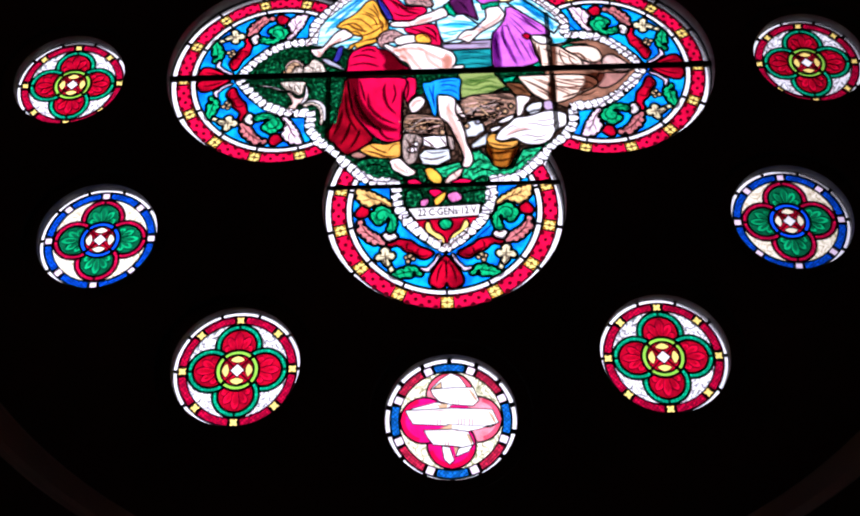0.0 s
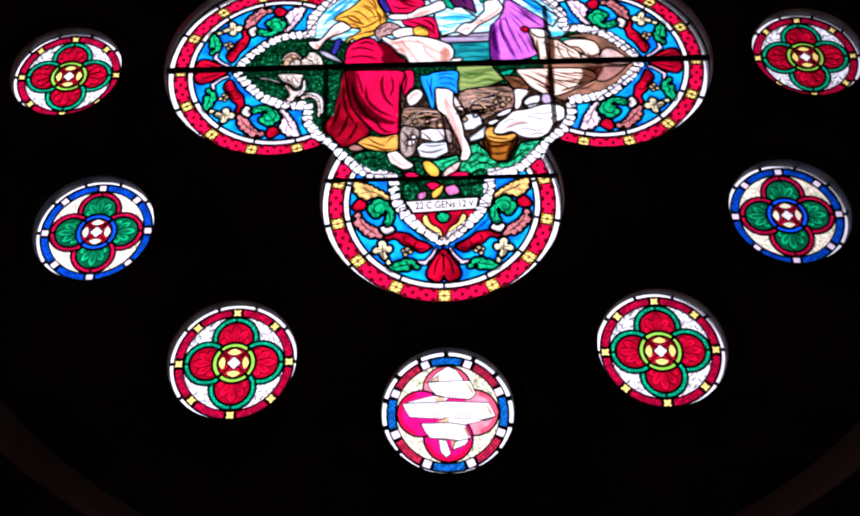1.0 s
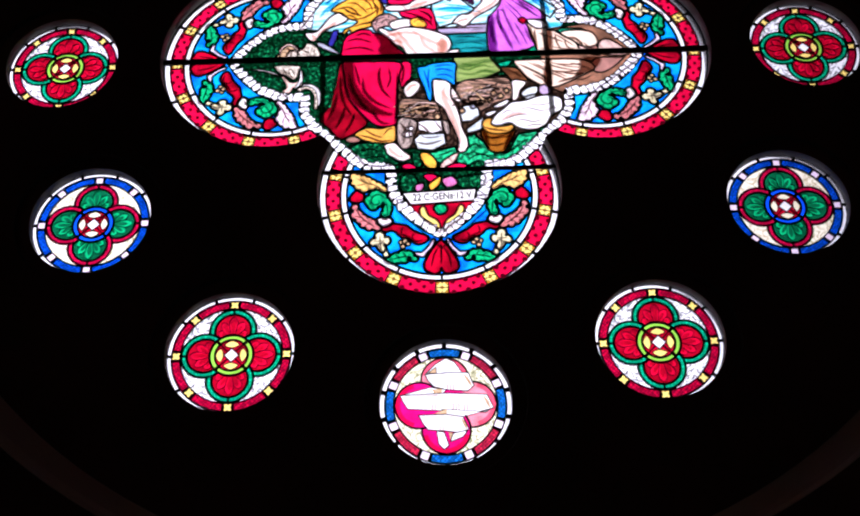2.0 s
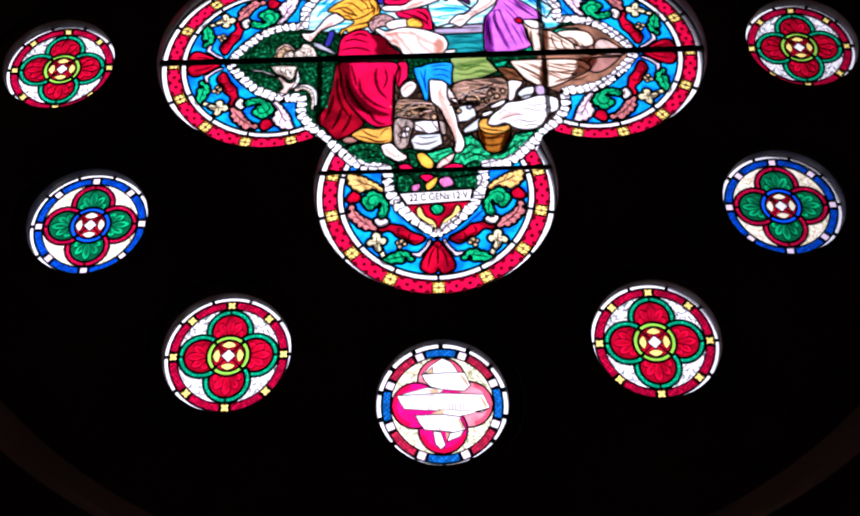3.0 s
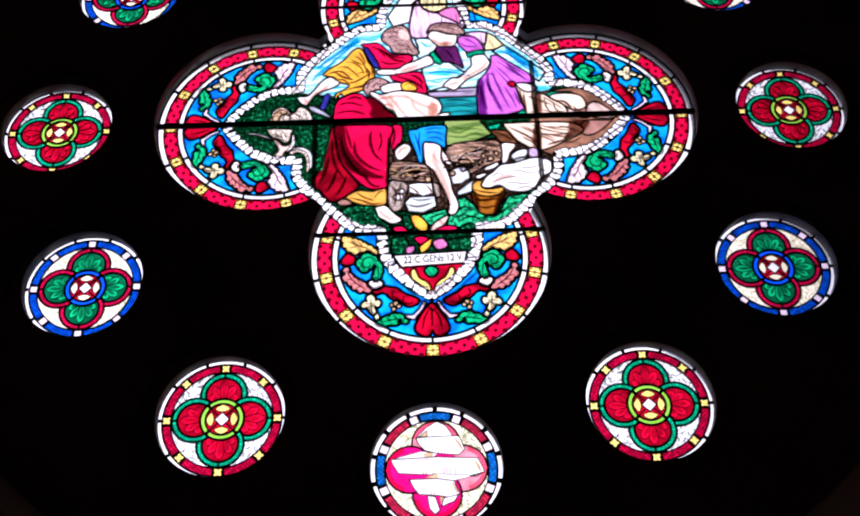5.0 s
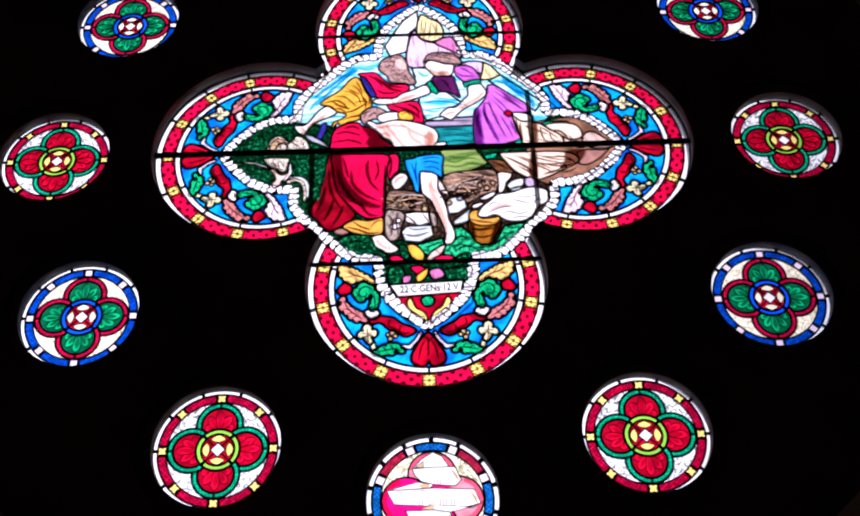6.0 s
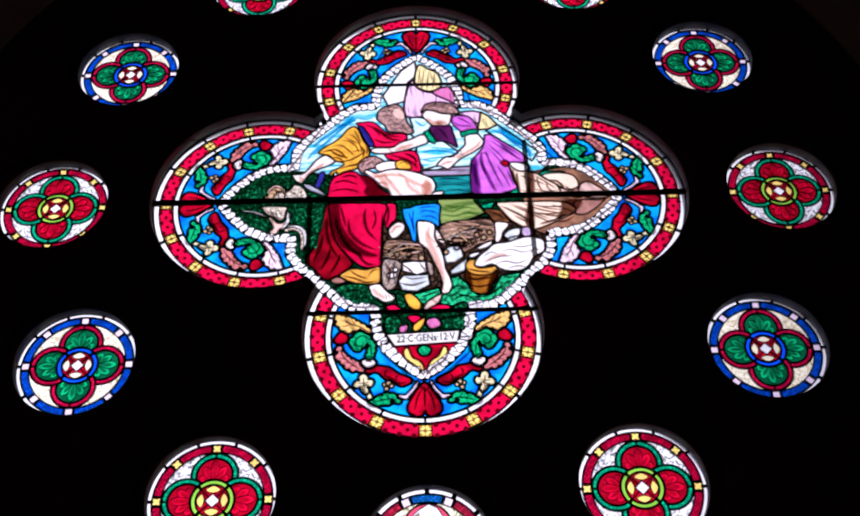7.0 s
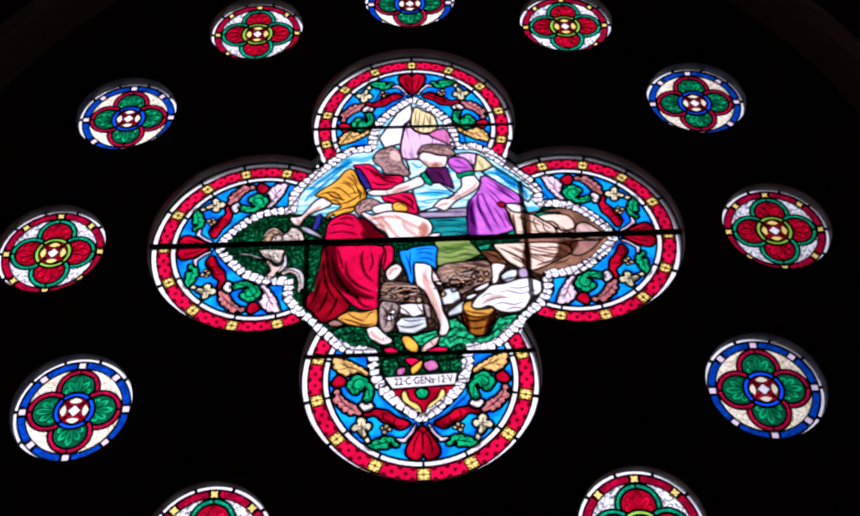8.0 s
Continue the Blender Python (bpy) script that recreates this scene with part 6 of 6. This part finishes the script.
    paint.area("blush", .02, smooth([(0.013, 0.095), (0.055, 0.103), (0.063, 0.058), (0.038, 0.007), (0.011, 0.025)]))
    paint.stroke("blush", 0.0263, [(-0.213, 0.104), (-0.185, 0.108), (-0.158, 0.090)])
    paint.stroke("blush", 0.0524, [(0.047, -0.158), (0.032, -0.235), (0.060, -0.323), (0.092, -0.430), (0.110, -0.524)])
    paint.stroke("blush", 0.0315, [(-0.146, -0.212), (-0.124, -0.174), (-0.088, -0.164)])
    paint.stroke("blush", 0.0367, [(-0.231, -0.522), (-0.213, -0.553), (-0.162, -0.591)])
    paint.stroke("umber", 0.0073, [(-0.162, -0.560), (-0.149, -0.586)])
    paint.stroke("umber", 0.0073, [(-0.175, -0.555), (-0.162, -0.591)])
    paint.stroke("plum", 0.0379, [(0.279, 0.229), (0.288, 0.132), (0.307, 0.049)])
    paint.stroke("plum", 0.0320, [(0.305, 0.265), (0.337, 0.167), (0.360, 0.094), (0.384, 0.035)])
    paint.area("plum", .03, smooth([(0.267, 0.236), (0.295, 0.253), (0.299, 0.168), (0.295, 0.085), (0.305, 0.026), (0.269, 0.027), (0.262, 0.122)]))
    paint.stroke("plum", 0.0175, [(0.345, 0.306), (0.360, 0.238), (0.391, 0.141), (0.422, 0.057)])
    paint.stroke("plum", 0.0131, [(0.373, 0.299), (0.407, 0.249), (0.424, 0.212)])
    paint.stroke("plum", 0.0131, [(0.396, 0.213), (0.428, 0.139), (0.459, 0.055)])
    paint.stroke("plum", 0.0131, [(0.364, 0.380), (0.422, 0.328), (0.484, 0.270), (0.538, 0.232)])
    paint.stroke("plum", 0.0131, [(0.374, 0.399), (0.442, 0.340), (0.522, 0.269)])
    paint.stroke("plum", 0.0131, [(0.357, 0.355), (0.410, 0.285), (0.444, 0.229)])
    paint.stroke("plum", 0.0146, [(0.320, 0.289), (0.344, 0.288), (0.356, 0.251)])
    paint.stroke("plum", 0.0116, [(0.445, 0.181), (0.460, 0.126), (0.474, 0.067)])
    paint.stroke("plum", 0.0146, [(0.188, 0.508), (0.220, 0.481), (0.288, 0.478)])
    paint.stroke("plum", 0.0131, [(0.204, 0.539), (0.241, 0.518), (0.278, 0.485)])
    paint.stroke("plum", 0.0175, [(0.104, 0.466), (0.132, 0.433), (0.158, 0.375)])
    paint.stroke("umber", 0.0204, [(0.396, -0.052), (0.466, -0.095), (0.526, -0.142), (0.558, -0.188)])
    paint.stroke("umber", 0.0175, [(0.443, -0.043), (0.521, -0.091), (0.590, -0.133), (0.641, -0.163)])
    paint.stroke("umber", 0.0146, [(0.507, -0.039), (0.594, -0.082), (0.700, -0.109)])
    paint.stroke("umber", 0.0175, [(0.556, -0.098), (0.628, -0.112), (0.729, -0.099)])
    paint.stroke("umber", 0.0175, [(0.464, -0.117), (0.516, -0.153), (0.540, -0.187)])
    paint.stroke("umber", 0.0131, [(0.578, -0.059), (0.650, -0.067), (0.724, -0.061)])
    paint.stroke("umber", 0.0175, [(0.331, -0.084), (0.375, -0.103), (0.418, -0.138)])
    paint.stroke("umber", 0.0204, [(0.495, 0.161), (0.495, 0.101), (0.503, 0.030)])
    paint.stroke("umber", 0.0175, [(0.532, 0.159), (0.536, 0.100), (0.548, 0.023)])
    # upright dark strip painted in for the stanchion's shade behind the glass
    paint.area("umber", .025, smooth([(0.557, 0.158), (0.580, 0.152), (0.572, 0.014), (0.543, 0.015)]))
    paint.stroke("umber", 0.0146, [(0.595, 0.133), (0.599, 0.074), (0.622, 0.020)])
    paint.stroke("umber", 0.0131, [(0.638, 0.096), (0.647, 0.048), (0.677, 0.024)])
    paint.stroke("umber", 0.0116, [(0.560, 0.052), (0.632, 0.031), (0.697, 0.035)])
    paint.stroke("umber", 0.0116, [(0.685, 0.106), (0.719, 0.069), (0.732, 0.022)])
    # lower half of the stanchion's shade, painted on the mantle
    paint.area("umber", .025, smooth([(0.539, -0.040), (0.562, -0.035), (0.558, -0.182), (0.530, -0.192), (0.517, -0.142)]))
    paint.stroke("umber", 0.0146, [(0.587, -0.167), (0.660, -0.147), (0.737, -0.110)])
    paint.stroke("blush", 0.0367, [(0.294, -0.400), (0.358, -0.355), (0.420, -0.352)])
    paint.stroke("umber", 0.0116, [(0.312, -0.385), (0.376, -0.361), (0.446, -0.358)])
    paint.stroke("umber", 0.0116, [(0.346, -0.407), (0.400, -0.388), (0.460, -0.401), (0.515, -0.376)])
    paint.stroke("umber", 0.0102, [(0.377, -0.334), (0.431, -0.320), (0.501, -0.338), (0.565, -0.308)])
    paint.stroke("umber", 0.0102, [(0.433, -0.298), (0.494, -0.306), (0.558, -0.287)])
    paint.stroke("umber", 0.0102, [(0.296, -0.363), (0.333, -0.333), (0.368, -0.344)])
    paint.stroke("umber", 0.0116, [(0.526, -0.350), (0.546, -0.319), (0.572, -0.330)])
    paint.stroke("umber", 0.0116, [(0.406, -0.431), (0.459, -0.417), (0.502, -0.424)])
    paint.stroke("umber", 0.0204, [(0.216, -0.476), (0.263, -0.488), (0.346, -0.476)])
    paint.stroke("umber", 0.0175, [(0.222, -0.518), (0.269, -0.530), (0.326, -0.516)])
    paint.stroke("umber", 0.0175, [(0.218, -0.424), (0.266, -0.441), (0.335, -0.449)])
    paint.area("umber", .025, smooth([(0.210, -0.445), (0.234, -0.461), (0.238, -0.549), (0.222, -0.528)]))
    paint.area("umber", .025, smooth([(0.339, -0.449), (0.360, -0.439), (0.344, -0.506), (0.306, -0.559), (0.315, -0.511)]))
    paint.stroke("umber", 0.0175, [(-0.378, -0.450), (-0.317, -0.468), (-0.265, -0.490), (-0.205, -0.484)])
    paint.stroke("umber", 0.0146, [(-0.344, -0.420), (-0.300, -0.453), (-0.257, -0.470)])
    paint.stroke("umber", 0.0116, [(-0.257, -0.459), (-0.231, -0.424), (-0.203, -0.419)])
    paint.stroke("indigo", 0.0131, [(-0.032, -0.065), (-0.038, -0.133), (-0.030, -0.222)])
    paint.stroke("indigo", 0.0116, [(-0.059, -0.076), (-0.042, -0.144), (-0.034, -0.200)])
    paint.stroke("indigo", 0.0131, [(-0.005, -0.078), (0.041, -0.074), (0.086, -0.092)])
    paint.stroke("indigo", 0.0116, [(-0.001, -0.112), (0.049, -0.108), (0.089, -0.137)])
    paint.stroke("indigo", 0.0116, [(-0.013, -0.060), (0.032, -0.050), (0.087, -0.052)])
    paint.stroke("green", 0.0146, [(0.109, -0.065), (0.158, -0.083), (0.223, -0.057), (0.286, -0.077)])
    paint.stroke("green", 0.0146, [(0.103, -0.098), (0.166, -0.112), (0.240, -0.092), (0.311, -0.112)])
    paint.stroke("green", 0.0116, [(0.124, -0.042), (0.178, -0.056), (0.252, -0.036)])
    paint.stroke("teal", 0.0146, [(0.093, 0.122), (0.158, 0.125), (0.250, 0.110)])
    paint.stroke("teal", 0.0146, [(0.101, 0.080), (0.175, 0.089), (0.252, 0.069)])
    paint.stroke("teal", 0.0146, [(0.109, 0.045), (0.182, 0.054), (0.255, 0.039)])
    paint.stroke("umber", 0.0146, [(0.016, 0.196), (0.104, 0.181), (0.253, 0.182)])
    paint.stroke("sky", 0.0233, [(0.014, 0.300), (0.090, 0.316), (0.239, 0.279)])
    paint.stroke("sky", 0.0175, [(0.022, 0.257), (0.098, 0.266), (0.135, 0.271)])
    paint.stroke("sky", 0.0204, [(0.420, 0.435), (0.491, 0.357), (0.560, 0.280)])
    paint.stroke("sky", 0.0204, [(0.382, 0.449), (0.447, 0.409), (0.527, 0.337)])
    paint.stroke("sky", 0.0204, [(-0.508, 0.357), (-0.443, 0.429), (-0.367, 0.503)])
    paint.stroke("sky", 0.0175, [(-0.471, 0.424), (-0.396, 0.504), (-0.339, 0.541)])
    paint.stroke("sky", 0.0204, [(-0.329, 0.553), (-0.281, 0.541), (-0.233, 0.549)])
    paint.stroke("umber", 0.0175, [(-0.091, -0.392), (-0.056, -0.425), (-0.039, -0.446)])
    paint.stroke("umber", 0.0146, [(-0.012, -0.384), (0.009, -0.417), (0.017, -0.436)])
    paint.stroke("umber", 0.0175, [(-0.105, -0.496), (-0.049, -0.513), (0.029, -0.490)])
    paint.stroke("umber", 0.0116, [(-0.083, -0.465), (-0.040, -0.477), (0.030, -0.467)])
    paint.stroke("umber", 0.0204, [(-0.174, -0.389), (-0.152, -0.432), (-0.162, -0.514)])
    paint.stroke("umber", 0.0146, [(-0.126, -0.369), (-0.135, -0.432), (-0.127, -0.495)])


def leaf_band(d):
    """White leaves in a close chain along the band, each with a painted vein."""
    line = [Vector(p) for p in band_line()]
    line.append(line[0])
    rng = random.Random(4)
    run, at = 0.0, 0.012
    for p, q in zip(line, line[1:]):
        size = (q - p).length
        way = (q - p) / size
        while at < run + size:
            c = p + way * (at - run)
            angle = math.degrees(math.atan2(way.x, way.y)) + rng.uniform(-26, 26)
            w, h = rng.uniform(0.0235, 0.0275), rng.uniform(0.0165, 0.0215)
            leaf = [(-w, -h * 0.5), (-w * 0.55, -h * 0.95), (0, -h * 0.8), (w * 0.5, -h), (w, -h * 0.45), (w * 0.92, h * 0.2), (w, h * 0.6), (w * 0.5, h),
                    (0, h * 0.9), (-w * 0.55, h), (-w, h * 0.55), (-w * 0.9, 0)]
            leaf = [(x + rng.uniform(-0.0045, 0.0045), z + rng.uniform(-0.0045, 0.0045)) for x, z in leaf]
            whole = d.add("band_leaf", moved(smooth(leaf), c.x, c.y, angle), G["bead"], 0.0034)
            d.under[len(d.pieces)] = whole
            bend = rng.uniform(-0.006, 0.006)
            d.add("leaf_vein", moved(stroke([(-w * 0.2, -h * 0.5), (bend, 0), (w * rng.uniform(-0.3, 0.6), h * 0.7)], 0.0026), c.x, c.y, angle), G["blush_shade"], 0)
            at += rng.uniform(0.031, 0.039)
        run += size


def quatrefoil_window():
    ob = light_thing("stained_glass_quatrefoil", "large quatrefoil stained glass light with a pictured panel", "")
    line, paint, brush = band_line(), Pigment(True), Pigment(False)
    for a in (0, 90, 180, 270):
        cx, cz = LOBE_AT * math.sin(radians(a)), LOBE_AT * math.cos(radians(a))
        d = Cartoon()
        d.add("cusp_lead", moved([(0, 0.5), (0.53, 0.53), (0.3, 0.8), (-0.3, 0.8), (-0.53, 0.53)], turn=a), None)
        lobe_foliage(d, paint, cx, cz, a, lobe_border(d, cx, cz, a))
        d.add("panel", offset_loop(line, 0.03), "void")
        d.build(ob)
    d = Cartoon()
    figure_scene(d, brush)
    leaf_band(d)
    d.build(ob)
    paint.build(ob)
    brush.build(ob)
    ob.location = (0, 0, CZ)
    # the words on the ribbon
    curve = bpy.data.curves.new("inscription", "FONT")
    curve.body, curve.size, curve.align_x, curve.align_y, curve.extrude, curve.offset = "22·C·GENs·12·V", 0.052, "CENTER", "CENTER", 0.0008, 0.0009
    curve.space_character, curve.space_word = 1.0, 0.75
    temp = bpy.data.objects.new("temp", curve)
    mesh = bpy.data.meshes.new_from_object(temp)
    bpy.data.objects.remove(temp)
    mesh.transform(Matrix.Translation((WORDS[0], -0.0032, WORDS[1])) @ pose(0, 0, 0, 0, -WORDS[2], 0) @ pose(0, 0, 0, 90) @ Matrix.Diagonal((0.76, 1, 1, 1)))
    mesh.materials.clear()
    hang("inscription", mesh, LEAD, ob, "black painted words on the ribbon")
    # iron saddle bars
    for z, half, h in ((0.0, 1.35, 0.016), (-0.665, 0.56, 0.01), (0.772, 0.56, 0.008)):
        bm = bmesh.new()
        m = Matrix.Translation((0, -0.014, z)) @ Matrix.Diagonal((2 * half, 0.014, 2 * h, 1))
        bmesh.ops.create_cube(bm, size=1, matrix=m)
        bmesh.ops.bevel(bm, geom=bm.edges[:], offset=0.003, segments=2, affect="EDGES")
        link("saddle_bar", bm, IRON, ob, "black iron saddle bar")
    for x, z, high in ((0.555, 0.05, 0.74), (-0.555, -0.13, 0.4)):
        bm = bmesh.new()
        bmesh.ops.create_cone(bm, cap_ends=True, segments=12, radius1=0.013, radius2=0.013, depth=high, matrix=Matrix.Translation((x, 0.06, z)))
        link("stanchion", bm, IRON, ob, "black iron stanchion outside the glass")


quatrefoil_window()
scroll_roundel()


# ---- the room ----
def box(bm, x0, x1, y0, y1, z0, z1):
    m = Matrix.Translation(((x0 + x1) / 2, (y0 + y1) / 2, (z0 + z1) / 2)) @ Matrix.Diagonal((x1 - x0, y1 - y0, z1 - z0, 1))
    bmesh.ops.create_cube(bm, size=1, matrix=m)


def slab(name, x0, x1, y0, y1, z0, z1, material, label, category):
    bm = bmesh.new()
    box(bm, x0, x1, y0, y1, z0, z1)
    return tagged(link(name, bm, material), label, category, kind="structure")


def room():
    w, back, top = 5.0, -14.0, 9.5
    rect = [(-w - 0.4, -CZ), (w + 0.4, -CZ), (w + 0.4, top - CZ), (-w - 0.4, top - CZ)]
    front = flat_solid("wall_west", [rect, circle(0, 0, 2.632, 160)], -0.306, 0.3, SHADED_WALL)
    bm = bmesh.new()
    profile = [(2.44, -0.06), (2.5, -0.066), (2.515, -0.08), (2.59, -0.235), (2.61, -0.25), (2.62, -0.285), (2.628, -0.302), (2.66, -0.3),
               (2.7, -0.29), (2.7, 0.1), (2.44, 0.1)]
    rings = []
    for k in range(144):
        a = 2 * math.pi * k / 144
        rings.append([bm.verts.new((r * math.sin(a), y, r * math.cos(a))) for r, y in profile])
    for k in range(144):
        p, q = rings[k], rings[(k + 1) % 144]
        for i in range(len(profile)):
            j = (i + 1) % len(profile)
            bm.faces.new((p[i], p[j], q[j], q[i]))
    bmesh.ops.recalc_face_normals(bm, faces=bm.faces)
    splay = link("trim_rose_splay", bm, SPLAY_LIT)
    splay.location = (0, 0, CZ)
    tagged(splay, "moulded stone splay ringing the rose", "moulding", kind="structure")
    front.location = (0, 0, CZ)
    tagged(front, "dark plastered wall round the rose window", "wall", kind="structure")
    # unseen floor and walls, coloured pale to bounce light onto the splay
    slab("floor", -w, w, back, -0.3, -0.2, 0, FLOOR, "worn flagstone floor in shade", "floor")
    slab("wall_north", -w - 0.4, -w, back, -0.3, 0, top, WALL, "plain limewashed nave wall in shade", "wall")
    slab("wall_south", w, w + 0.4, back, -0.3, 0, top, WALL, "plain limewashed nave wall in shade", "wall")
    slab("wall_east", -w - 0.4, w + 0.4, back - 0.4, back, 0, top, WALL, "plain limewashed end wall in shade", "wall")
    slab("ceiling", -w - 0.4, w + 0.4, back - 0.4, -0.3, top, top + 0.3, CEIL, "plain pale plaster ceiling in shade", "ceiling")


room()
